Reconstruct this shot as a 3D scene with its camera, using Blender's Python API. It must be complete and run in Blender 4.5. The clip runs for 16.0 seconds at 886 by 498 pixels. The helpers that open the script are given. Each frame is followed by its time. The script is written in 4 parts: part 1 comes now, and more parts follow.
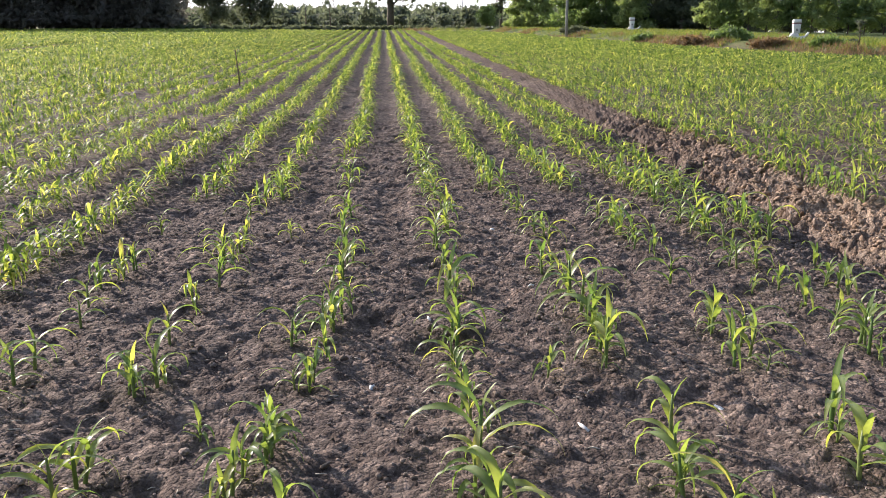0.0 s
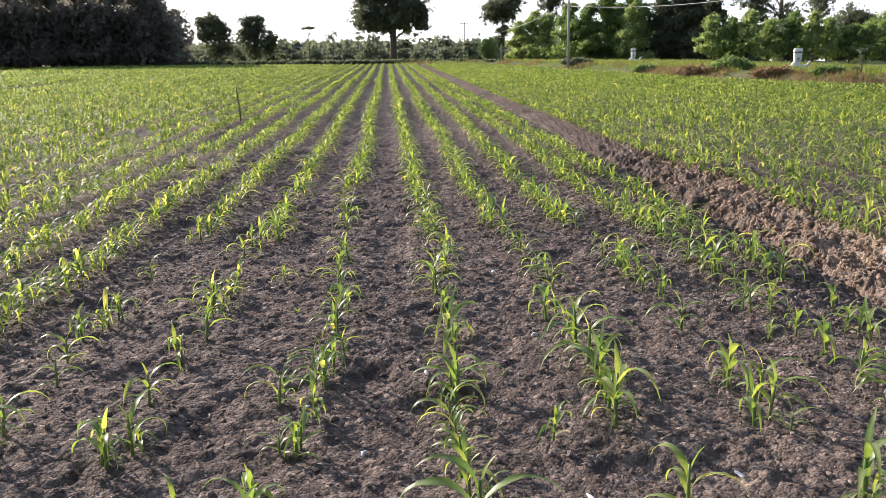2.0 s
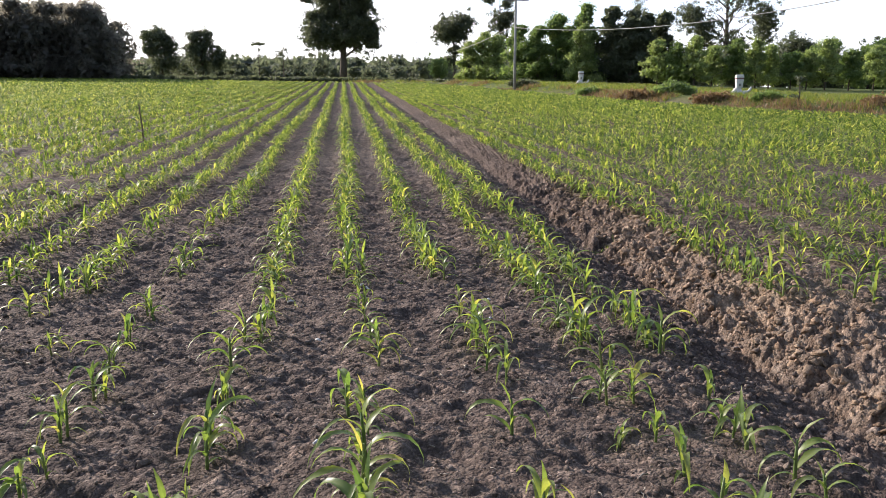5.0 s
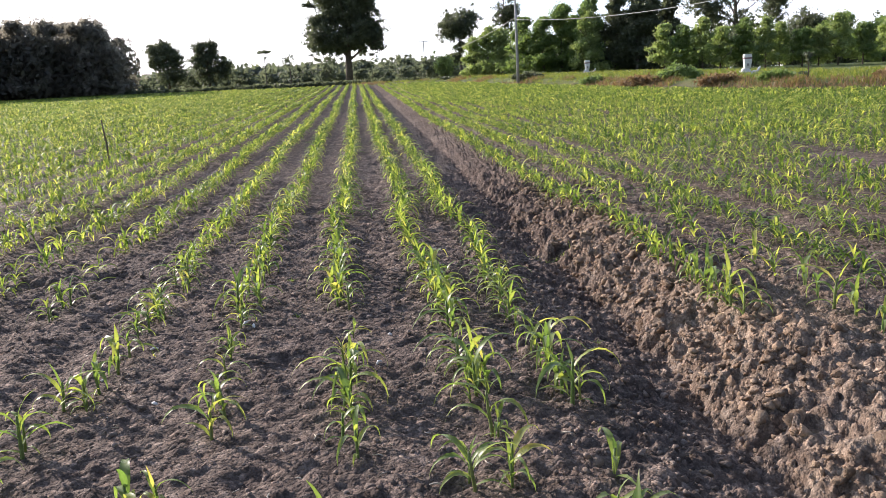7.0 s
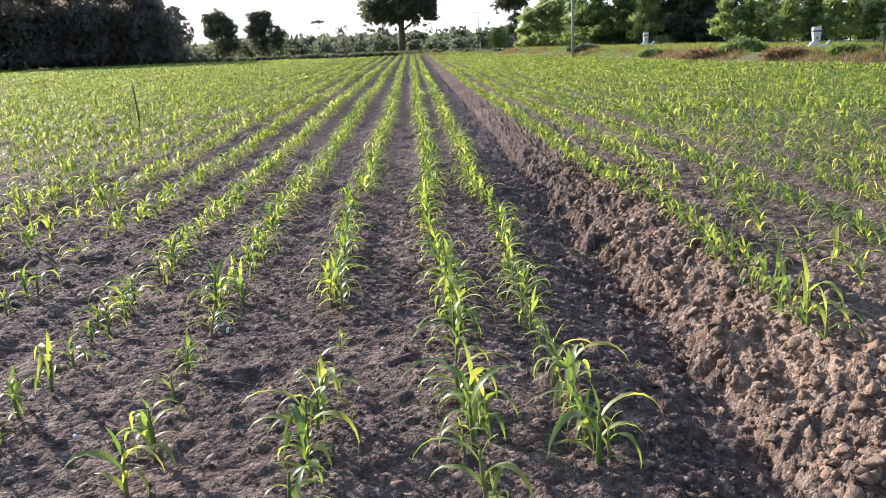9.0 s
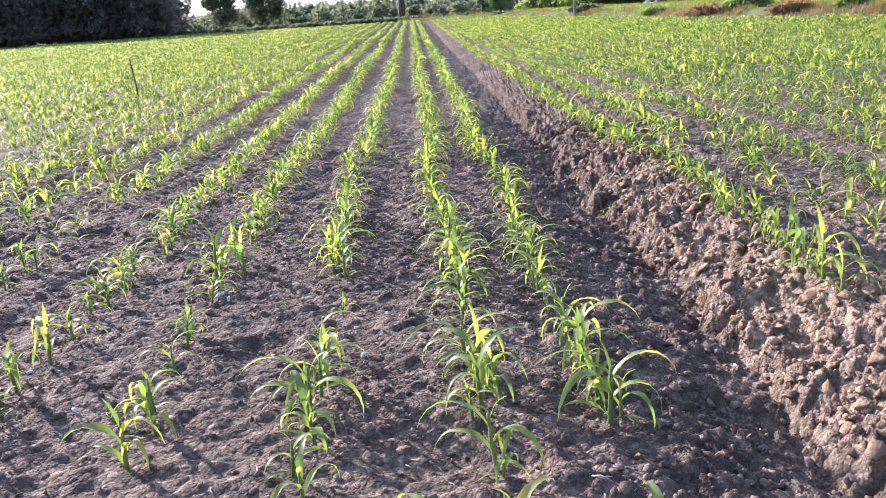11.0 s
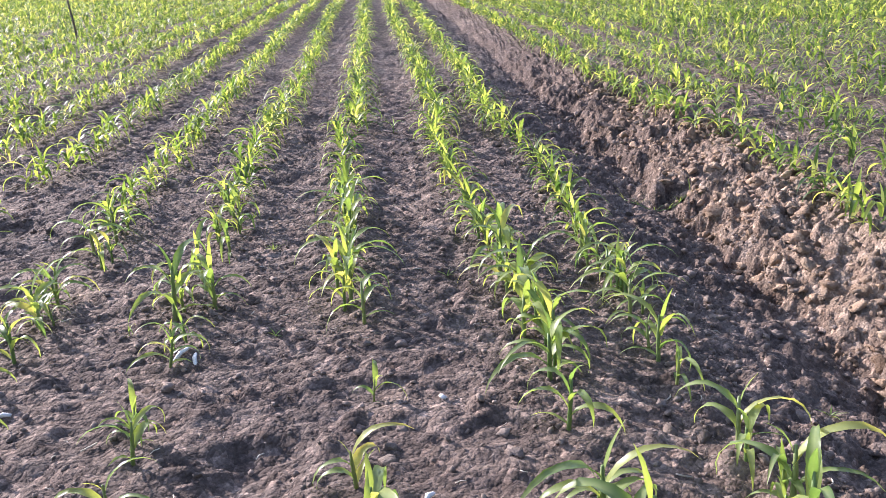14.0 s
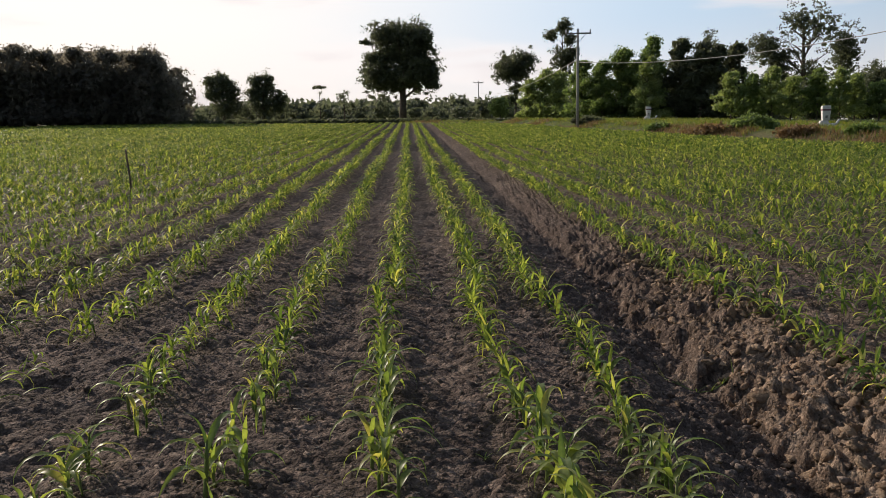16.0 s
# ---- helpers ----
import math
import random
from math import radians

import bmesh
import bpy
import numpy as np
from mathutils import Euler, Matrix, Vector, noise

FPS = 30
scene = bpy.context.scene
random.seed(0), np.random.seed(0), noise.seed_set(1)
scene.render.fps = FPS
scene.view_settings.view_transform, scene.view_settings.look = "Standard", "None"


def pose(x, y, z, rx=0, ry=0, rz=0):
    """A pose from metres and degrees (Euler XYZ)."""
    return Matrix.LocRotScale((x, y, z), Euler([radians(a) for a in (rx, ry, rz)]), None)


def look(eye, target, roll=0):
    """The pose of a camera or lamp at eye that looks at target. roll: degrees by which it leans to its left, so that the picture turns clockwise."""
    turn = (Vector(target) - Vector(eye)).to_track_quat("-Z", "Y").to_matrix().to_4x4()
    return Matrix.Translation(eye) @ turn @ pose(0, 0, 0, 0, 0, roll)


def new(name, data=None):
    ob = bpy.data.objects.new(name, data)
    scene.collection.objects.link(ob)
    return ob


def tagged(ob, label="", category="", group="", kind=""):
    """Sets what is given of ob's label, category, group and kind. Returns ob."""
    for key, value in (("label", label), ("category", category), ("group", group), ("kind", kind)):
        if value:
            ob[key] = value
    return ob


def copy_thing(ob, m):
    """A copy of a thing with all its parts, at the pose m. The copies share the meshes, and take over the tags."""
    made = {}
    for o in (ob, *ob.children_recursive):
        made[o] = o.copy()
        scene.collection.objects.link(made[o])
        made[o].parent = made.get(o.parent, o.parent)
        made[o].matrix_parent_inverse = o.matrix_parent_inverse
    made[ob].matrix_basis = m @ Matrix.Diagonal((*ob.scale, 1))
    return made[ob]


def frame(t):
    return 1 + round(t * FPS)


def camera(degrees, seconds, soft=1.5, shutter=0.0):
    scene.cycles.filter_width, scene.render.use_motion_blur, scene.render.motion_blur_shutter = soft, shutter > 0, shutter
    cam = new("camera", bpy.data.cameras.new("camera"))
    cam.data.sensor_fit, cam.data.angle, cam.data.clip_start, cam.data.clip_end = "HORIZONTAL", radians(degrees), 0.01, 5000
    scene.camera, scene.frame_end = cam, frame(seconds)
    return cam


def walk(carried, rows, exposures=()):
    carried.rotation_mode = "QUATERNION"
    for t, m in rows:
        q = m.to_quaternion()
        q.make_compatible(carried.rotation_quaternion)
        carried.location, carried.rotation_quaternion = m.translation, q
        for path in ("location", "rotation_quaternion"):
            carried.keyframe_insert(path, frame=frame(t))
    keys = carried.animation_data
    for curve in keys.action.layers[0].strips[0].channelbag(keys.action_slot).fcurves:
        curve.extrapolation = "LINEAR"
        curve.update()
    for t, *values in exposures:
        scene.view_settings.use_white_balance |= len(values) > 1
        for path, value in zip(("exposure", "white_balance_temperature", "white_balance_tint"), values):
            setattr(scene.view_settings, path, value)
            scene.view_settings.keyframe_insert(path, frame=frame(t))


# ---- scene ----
cam = camera(57.2, 16.0, 0.72)
PATH = [
    (0, (0.278, 0.071, 1.494), (0.328, 2.009, 1.004), -0.4),
    (0.5, (0.275, 0.266, 1.523), (0.308, 2.211, 1.06), -0.3),
    (1, (0.345, 0.397, 1.529), (0.377, 2.345, 1.076), -0.6),
    (1.5, (0.34, 0.385, 1.531), (0.366, 2.338, 1.102), -0.6),
    (2, (0.327, 0.326, 1.531), (0.366, 2.282, 1.115), -1.1),
    (2.5, (0.426, 0.322, 1.521), (0.485, 2.279, 1.113), -1.5),
    (3, (0.65, 0.471, 1.52), (0.766, 2.431, 1.139), -1.9),
    (3.5, (0.856, 0.638, 1.569), (0.986, 2.599, 1.198), -1.8),
    (4, (0.97, 0.934, 1.55), (1.14, 2.891, 1.174), 0.4),
    (4.2, (1.002, 1.056, 1.573), (1.187, 3.012, 1.198), 0.8),
    (6.3, (1.765, 1.988, 1.542), (1.842, 3.952, 1.173), -1.7),
    (6.5, (1.832, 2.106, 1.535), (1.916, 4.069, 1.166), -1.7),
    (7, (2.169, 2.388, 1.527), (2.266, 4.349, 1.151), -3.3),
    (7.5, (2.318, 2.622, 1.526), (2.398, 4.581, 1.133), -2.7),
    (8, (2.349, 2.966, 1.531), (2.405, 4.925, 1.131), -1.7),
    (8.5, (2.366, 3.165, 1.505), (2.418, 5.117, 1.076), -2.6),
    (9, (2.447, 3.326, 1.463), (2.416, 5.278, 1.029), -2.7),
    (9.2, (2.447, 3.341, 1.457), (2.377, 5.292, 1.025), -3.2),
    (11.3, (2.462, 3.479, 1.389), (2.409, 5.401, 0.839), -4.5),
    (11.5, (2.488, 3.539, 1.377), (2.37, 5.45, 0.798), -4.2),
    (12, (2.366, 3.808, 1.356), (2.212, 5.693, 0.706), -4.4),
    (12.5, (2.191, 4.053, 1.394), (2.202, 5.928, 0.699), -5.4),
    (13, (2.149, 4.412, 1.366), (2.24, 6.281, 0.661), -4.9),
    (13.5, (2.104, 4.671, 1.4), (2.176, 6.546, 0.707), -4.1),
    (14, (2.008, 4.921, 1.387), (2.06, 6.816, 0.75), -2.9),
    (14.5, (1.957, 5.013, 1.421), (2.027, 6.937, 0.881), -2.4),
    (15, (1.953, 5.051, 1.466), (2.038, 6.999, 1.019), -2.0),
    (15.5, (1.954, 5.032, 1.517), (2.021, 7.004, 1.193), -2.0),
    (16, (1.964, 4.956, 1.515), (1.955, 6.937, 1.239), -1.1),
]
# exposure follows the clip's own camera
EXPOSURES = [(0.0, 0.79, 6200, 20), (2.0, 0.79, 6200, 19), (2.5, 0.76, 6200, 19), (3.0, 0.61, 6250, 19), (3.5, 0.63, 6210, 19), (4.2, 0.7, 6210, 19), (6.5, 0.19, 6160, 19), (7.0, 0.72, 6110, 20), (9.0, 0.96, 5960, 23), (11.5, 1.63, 5690, 24), (12.5, 1.8, 5790, 25), (13.0, 1.83, 5720, 26), (13.5, 1.76, 5700, 26), (14.5, 0.93, 5810, 23), (15.0, 0.64, 5880, 21), (15.5, 0.01, 6310, 18), (16.0, -0.48, 6730, 17)]
walk(cam, [(t, look(eye, target, roll)) for t, eye, target, roll in PATH], EXPOSURES)

# ---------------------------------------------------------------- world and sun
SUN_LEFT, SUN_UP = 47.0, 22.0          # degrees to the left of the rows, and above the horizon
world = bpy.data.worlds.new("sky")
scene.world = world
world.use_nodes = True
wn, wl = world.node_tree.nodes, world.node_tree.links
wn.clear()
sky = wn.new("ShaderNodeTexSky")
sky.sky_type = "NISHITA"
sky.sun_disc = False
sky.sun_elevation, sky.sun_rotation = radians(SUN_UP), radians(-SUN_LEFT)
sky.air_density, sky.dust_density, sky.ozone_density = 1.0, 1.0, 2.0
co = wn.new("ShaderNodeTexCoord")
mp = wn.new("ShaderNodeMapping")
mp.inputs["Scale"].default_value = (1.0, 1.0, 5.5)
cloud = wn.new("ShaderNodeTexNoise")
cloud.inputs["Scale"].default_value, cloud.inputs["Detail"].default_value = 2.9, 7.0
split = wn.new("ShaderNodeSeparateXYZ")
wl.new(co.outputs["Generated"], split.inputs["Vector"])


def sky_range(value, lo, hi, out_lo, out_hi):
    r = wn.new("ShaderNodeMapRange")
    r.interpolation_type = "SMOOTHSTEP"
    for key, v in (("From Min", lo), ("From Max", hi), ("To Min", out_lo), ("To Max", out_hi)):
        r.inputs[key].default_value = v
    wl.new(value, r.inputs["Value"])
    return r.outputs["Result"]


def sky_mix(fac, c1, c2, how="MIX"):
    m = wn.new("ShaderNodeMixRGB")
    m.blend_type = how
    for sock, v in ((m.inputs["Fac"], fac), (m.inputs["Color1"], c1), (m.inputs["Color2"], c2)):
        if isinstance(v, float):
            sock.default_value = v
        elif isinstance(v, tuple):
            sock.default_value = (*v, 1)
        else:
            wl.new(v, sock)
    return m.outputs["Color"]


sunward = wn.new("ShaderNodeVectorMath")       # 1 towards the sun, -1 away from it
sunward.operation = "DOT_PRODUCT"
sunward.inputs[1].default_value = (-math.sin(radians(SUN_LEFT)), math.cos(radians(SUN_LEFT)), 0.12)
wl.new(co.outputs["Generated"], sunward.inputs[0])
wl.new(co.outputs["Generated"], mp.inputs["Vector"])
wl.new(mp.outputs["Vector"], cloud.inputs["Vector"])
near_sun = sky_range(sunward.outputs["Value"], 0.45, 0.98, 0.0, 1.0)
haze = sky_mix(near_sun, (6.6, 8.8, 10.6), (12.4, 12.1, 11.1))                         # pale blue, warm white by the sun
low = sky_range(split.outputs["Z"], 0.03, 0.14, 0.75, 0.0)
haze = sky_mix(low, haze, (10.7, 10.4, 9.9))                                          # pinkish white over the horizon
streak = sky_range(cloud.outputs["Fac"], 0.47, 0.62, 0.0, 0.60)
haze = sky_mix(streak, haze, (11.5, 11.2, 10.8))                                       # thin bright cloud
shade = sky_range(cloud.outputs["Fac"], 0.56, 0.68, 0.0, 0.8)
haze = sky_mix(shade, haze, (8.8, 8.6, 8.7))                                        # its lilac undersides
behind = sky_range(sunward.outputs["Value"], -0.7, 0.7, 0.14, 1.0)                  # the sky away from the sun is darker
haze = sky_mix(1.0, haze, behind, "MULTIPLY")
thin = sky_range(split.outputs["Z"], 0.22, 0.70, 0.95, 0.14)                        # the haze thins out overhead
mix = sky_mix(thin, sky.outputs["Color"], haze)
bg = wn.new("ShaderNodeBackground")
bg.inputs["Strength"].default_value = 0.125
wo = wn.new("ShaderNodeOutputWorld")
wl.new(mix, bg.inputs["Color"])
wl.new(bg.outputs["Background"], wo.inputs["Surface"])

sun_data = bpy.data.lights.new("sun", "SUN")
sun_data.energy, sun_data.angle, sun_data.color = 5.0, radians(1.0), (1.0, 0.91, 0.77)
sun = new("sun", sun_data)
a, e = radians(SUN_LEFT), radians(SUN_UP)
sun.matrix_world = look((-60 * math.sin(a), 60 * math.cos(a), 30), (-60 * math.sin(a) + math.sin(a) * math.cos(e), 60 * math.cos(a) - math.cos(a) * math.cos(e), 30 - math.sin(e)))


# ---------------------------------------------------------------- materials
def material(name):
    m = bpy.data.materials.new(name)
    m.use_nodes = True
    return m, m.node_tree.nodes, m.node_tree.links, m.node_tree.nodes["Principled BSDF"]


def noise_node(n, l, scale, detail=4.0, rough=0.55, coords="Object"):
    tc = n.new("ShaderNodeTexCoord")
    t = n.new("ShaderNodeTexNoise")
    t.inputs["Scale"].default_value, t.inputs["Detail"].default_value, t.inputs["Roughness"].default_value = scale, detail, rough
    l.new(tc.outputs[coords], t.inputs["Vector"])
    return t.outputs["Fac"]


def ramp_node(n, l, fac, stops):
    r = n.new("ShaderNodeValToRGB")
    while len(r.color_ramp.elements) < len(stops):
        r.color_ramp.elements.new(0.5)
    for el, (pos, col) in zip(r.color_ramp.elements, stops):
        el.position, el.color = pos, (*col, 1)
    l.new(fac, r.inputs["Fac"])
    return r.outputs["Color"]


def mixed(n, l, fac, c1, c2, how="MIX"):
    m = n.new("ShaderNodeMixRGB")
    m.blend_type = how
    for sock, v in ((m.inputs["Fac"], fac), (m.inputs["Color1"], c1), (m.inputs["Color2"], c2)):
        if isinstance(v, (int, float)):
            sock.default_value = v
        elif isinstance(v, tuple):
            sock.default_value = (*v, 1)
        else:
            l.new(v, sock)
    return m.outputs["Color"]


def bump(n, l, bsdf, height, strength, distance):
    b = n.new("ShaderNodeBump")
    b.inputs["Strength"].default_value, b.inputs["Distance"].default_value = strength, distance
    l.new(height, b.inputs["Height"])
    l.new(b.outputs["Normal"], bsdf.inputs["Normal"])


def rough_surface(name, stops, scale, fine_scale, roughness=0.9, strength=0.5, distance=0.01, random_mix=0.0, metallic=0.0):
    """A matt surface: large patches from a ramp, fine grain over it, relief."""
    m, n, l, b = material(name)
    c = ramp_node(n, l, noise_node(n, l, scale), stops)
    fine = noise_node(n, l, fine_scale, 6.0, 0.7)
    c = mixed(n, l, 0.55, c, ramp_node(n, l, fine, [(0.3, (0.55, 0.55, 0.55)), (0.7, (1.25, 1.25, 1.25))]), "MULTIPLY")
    if random_mix:
        oi = n.new("ShaderNodeNewGeometry")
        c = mixed(n, l, random_mix, c, ramp_node(n, l, oi.outputs["Random Per Island"], [(0.0, (0.55, 0.55, 0.55)), (1.0, (1.4, 1.35, 1.3))]), "MULTIPLY")
    l.new(c, b.inputs["Base Color"])
    b.inputs["Roughness"].default_value, b.inputs["Metallic"].default_value = roughness, metallic
    b.inputs["Specular IOR Level"].default_value = 0.25
    bump(n, l, b, fine, strength, distance)
    return m


def cells(n, l, scale, jitter=1.0):
    """Rounded crumbs: height from the distance to cell centres, and a tone for each crumb."""
    tc = n.new("ShaderNodeTexCoord")
    warp = n.new("ShaderNodeTexNoise")
    warp.inputs["Scale"].default_value, warp.inputs["Detail"].default_value = scale * 0.8, 2.0
    add = n.new("ShaderNodeMixRGB")
    add.blend_type = "ADD"
    add.inputs["Fac"].default_value = 0.6 / scale
    v = n.new("ShaderNodeTexVoronoi")
    v.inputs["Scale"].default_value, v.inputs["Randomness"].default_value = scale, jitter
    l.new(tc.outputs["Object"], warp.inputs["Vector"])
    l.new(tc.outputs["Object"], add.inputs["Color1"])
    l.new(warp.outputs["Color"], add.inputs["Color2"])
    l.new(add.outputs["Color"], v.inputs["Vector"])
    tone = n.new("ShaderNodeSeparateColor")
    l.new(v.outputs["Color"], tone.inputs["Color"])
    return v.outputs["Distance"], tone.outputs["Red"]


def soil_material():
    m, n, l, b = material("tilled soil")
    big = noise_node(n, l, 0.9, 4.0)
    mid = noise_node(n, l, 9.0, 6.0, 0.65)
    fine = noise_node(n, l, 90.0, 6.0, 0.7)
    d1, tone1 = cells(n, l, 34.0)
    d2, tone2 = cells(n, l, 85.0)
    c = ramp_node(n, l, mid, [(0.32, (0.094, 0.072, 0.061)), (0.50, (0.163, 0.126, 0.105)), (0.70, (0.285, 0.228, 0.189))])
    c = mixed(n, l, 0.5, c, ramp_node(n, l, big, [(0.35, (0.62, 0.60, 0.61)), (0.65, (1.18, 1.12, 1.06))]), "MULTIPLY")
    grain = mixed(n, l, 0.5, ramp_node(n, l, tone1, [(0.0, (0.55, 0.55, 0.55)), (0.75, (0.95, 0.95, 0.95)), (1.0, (1.7, 1.65, 1.6))]), ramp_node(n, l, tone2, [(0.0, (0.4, 0.4, 0.4)), (0.7, (0.95, 0.95, 0.95)), (1.0, (2.1, 2.05, 2.0))]), "MULTIPLY")
    c = mixed(n, l, 0.75, c, grain, "MULTIPLY")
    c = mixed(n, l, 0.5, c, ramp_node(n, l, fine, [(0.36, (0.45, 0.44, 0.44)), (0.66, (1.50, 1.48, 1.44))]), "MULTIPLY")
    at = n.new("ShaderNodeAttribute")
    at.attribute_name = "bank"
    clay = ramp_node(n, l, mid, [(0.30, (0.24, 0.152, 0.096)), (0.50, (0.37, 0.268, 0.185)), (0.72, (0.51, 0.405, 0.295))])
    clay = mixed(n, l, 0.6, clay, grain, "MULTIPLY")
    clay = mixed(n, l, 0.6, clay, ramp_node(n, l, fine, [(0.34, (0.5, 0.5, 0.5)), (0.68, (1.4, 1.4, 1.4))]), "MULTIPLY")
    c = mixed(n, l, at.outputs["Fac"], c, clay)
    # soil colour goes down to about half along the ditch
    ditch_at = n.new("ShaderNodeAttribute")
    ditch_at.attribute_name = "ditch_dark"
    c = mixed(n, l, ditch_at.outputs["Fac"], c, mixed(n, l, 1.0, c, (0.50, 0.46, 0.45), "MULTIPLY"))
    ag = n.new("ShaderNodeAttribute")
    ag.attribute_name = "grass"
    c = mixed(n, l, ag.outputs["Fac"], c, ramp_node(n, l, big, [(0.35, (0.085, 0.125, 0.030)), (0.65, (0.17, 0.175, 0.060))]))
    l.new(c, b.inputs["Base Color"])
    b.inputs["Roughness"].default_value = 0.95
    b.inputs["Specular IOR Level"].default_value = 0.15

    def fma(value, k, plus=None):
        f = n.new("ShaderNodeMath")
        f.operation = "MULTIPLY_ADD"
        l.new(value, f.inputs[0])
        f.inputs[1].default_value = k
        if plus is None:
            f.inputs[2].default_value = 0.0
        else:
            l.new(plus, f.inputs[2])
        return f.outputs[0]

    height = fma(d1, -1.0, fma(d2, -0.45, fma(fine, 0.55)))
    bump(n, l, b, height, 1.0, 0.017)
    return m


def leaf_material(name, stops, glow, through_share, rough=0.4, island=True, grain=30.0, rib=False, spec=0.45):
    """Leaves: gloss and colour by day, and light that comes through from behind."""
    m, n, l, b = material(name)
    if island:
        g = n.new("ShaderNodeNewGeometry")
        rnd = g.outputs["Random Per Island"]
    else:
        g = n.new("ShaderNodeObjectInfo")
        rnd = g.outputs["Random"]
    c = ramp_node(n, l, rnd, stops)
    c = mixed(n, l, 0.5, c, ramp_node(n, l, noise_node(n, l, grain), [(0.3, (0.65, 0.68, 0.6)), (0.7, (1.25, 1.2, 1.2))]), "MULTIPLY")
    gl = mixed(n, l, 1.0, c, glow, "MULTIPLY")
    if rib:
        at = n.new("ShaderNodeAttribute")
        at.attribute_name = "rib"
        c = mixed(n, l, at.outputs["Fac"], c, (0.30, 0.36, 0.14))
        tip = n.new("ShaderNodeAttribute")
        tip.attribute_name = "tip"
        c = mixed(n, l, tip.outputs["Fac"], c, (0.36, 0.33, 0.14))
    l.new(c, b.inputs["Base Color"])
    b.inputs["Roughness"].default_value = rough
    b.inputs["Specular IOR Level"].default_value = spec
    tr = n.new("ShaderNodeBsdfTranslucent")
    l.new(gl, tr.inputs["Color"])
    mx = n.new("ShaderNodeMixShader")
    mx.inputs["Fac"].default_value = through_share
    l.new(b.outputs["BSDF"], mx.inputs[1])
    l.new(tr.outputs["BSDF"], mx.inputs[2])
    l.new(mx.outputs["Shader"], n["Material Output"].inputs["Surface"])
    return m


SOIL = soil_material()
CLOD = rough_surface("dry clod", [(0.3, (0.14, 0.108, 0.088)), (0.7, (0.37, 0.295, 0.240))], 6.0, 90.0, 0.95, 1.0, 0.014, 0.6)
BANK_CLOD = rough_surface("clay clod", [(0.3, (0.26, 0.168, 0.106)), (0.7, (0.49, 0.368, 0.258))], 5.0, 75.0, 0.95, 1.0, 0.022, 0.65)
STRAW = rough_surface("dry straw", [(0.3, (0.30, 0.25, 0.18)), (0.7, (0.55, 0.50, 0.42))], 20.0, 150.0, 0.8, 0.2, 0.002, 0.5)
MAIZE_STOPS = [(0.0, (0.066, 0.130, 0.040)), (0.5, (0.122, 0.190, 0.054)), (0.88, (0.190, 0.252, 0.072)), (1.0, (0.30, 0.315, 0.11))]
MAIZE = leaf_material("maize leaf", MAIZE_STOPS, (2.92, 2.5, 1.20), 0.52, 0.38, False, 40.0, True, 0.38)
MAIZE_FAR = leaf_material("maize leaf far", [(0.0, (0.032, 0.070, 0.022)), (0.5, (0.105, 0.166, 0.047)), (0.80, (0.205, 0.275, 0.080)), (1.0, (0.36, 0.385, 0.14))], (2.85, 2.5, 1.15), 0.53, 0.48, True, 8.0, False, 0.25)
STEM = leaf_material("maize stem", [(0.0, (0.12, 0.20, 0.05)), (1.0, (0.22, 0.26, 0.09))], (1.6, 1.5, 0.8), 0.2, 0.45, False, 30.0)
# distance haze is put into this leaf colour: greyer and lighter than plain foliage
TREE_DARK_HAZED = leaf_material("dark tree leaf greyed for haze", [(0.0, (0.064, 0.080, 0.056)), (1.0, (0.112, 0.130, 0.086))], (2.2, 2.1, 1.5), 0.45, 0.5, True, 1.0)
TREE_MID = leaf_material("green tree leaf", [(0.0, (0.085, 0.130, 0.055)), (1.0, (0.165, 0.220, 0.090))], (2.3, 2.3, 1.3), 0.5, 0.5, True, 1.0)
TREE_LIGHT = leaf_material("pale tree leaf", [(0.0, (0.150, 0.195, 0.095)), (1.0, (0.265, 0.310, 0.150))], (2.15, 2.2, 1.15), 0.5, 0.5, True, 1.0)
# pale grey leaf colour stands in for haze and glare over the wood
WOOD_LEAF_HAZED = leaf_material("wood leaf lifted for haze", [(0.0, (0.125, 0.125, 0.112)), (1.0, (0.175, 0.175, 0.155))], (2.0, 1.85, 1.6), 0.6, 0.6, True, 0.5)
# the far belt's haze is only a greyed tint of its leaves
TREE_FAR_HAZED = leaf_material("far woodland leaf greyed for haze", [(0.0, (0.082, 0.100, 0.078)), (1.0, (0.128, 0.146, 0.112))], (1.9, 1.85, 1.3), 0.5, 0.6, True, 0.2)
GRASS = leaf_material("verge grass", [(0.0, (0.075, 0.115, 0.028)), (0.7, (0.14, 0.18, 0.045)), (1.0, (0.26, 0.23, 0.09))], (2.2, 2.1, 0.9), 0.5, 0.5, True, 4.0)
DRY_GRASS = leaf_material("dry grass", [(0.0, (0.16, 0.10, 0.05)), (1.0, (0.36, 0.25, 0.13))], (1.4, 1.3, 1.0), 0.3, 0.6, True, 4.0)
BARK = rough_surface("bark", [(0.3, (0.07, 0.055, 0.042)), (0.7, (0.17, 0.14, 0.11))], 3.0, 30.0, 0.95, 0.8, 0.03)
CONCRETE = rough_surface("pole concrete", [(0.3, (0.30, 0.29, 0.27)), (0.7, (0.44, 0.43, 0.40))], 1.5, 40.0, 0.85, 0.3, 0.004)
WHITE = rough_surface("white painted concrete", [(0.3, (0.66, 0.64, 0.60)), (0.7, (0.82, 0.81, 0.78))], 3.0, 40.0, 0.7, 0.2, 0.004)
RED_BAND = rough_surface("faded red band", [(0.3, (0.20, 0.11, 0.12)), (0.7, (0.30, 0.18, 0.19))], 6.0, 60.0, 0.7, 0.2, 0.003)
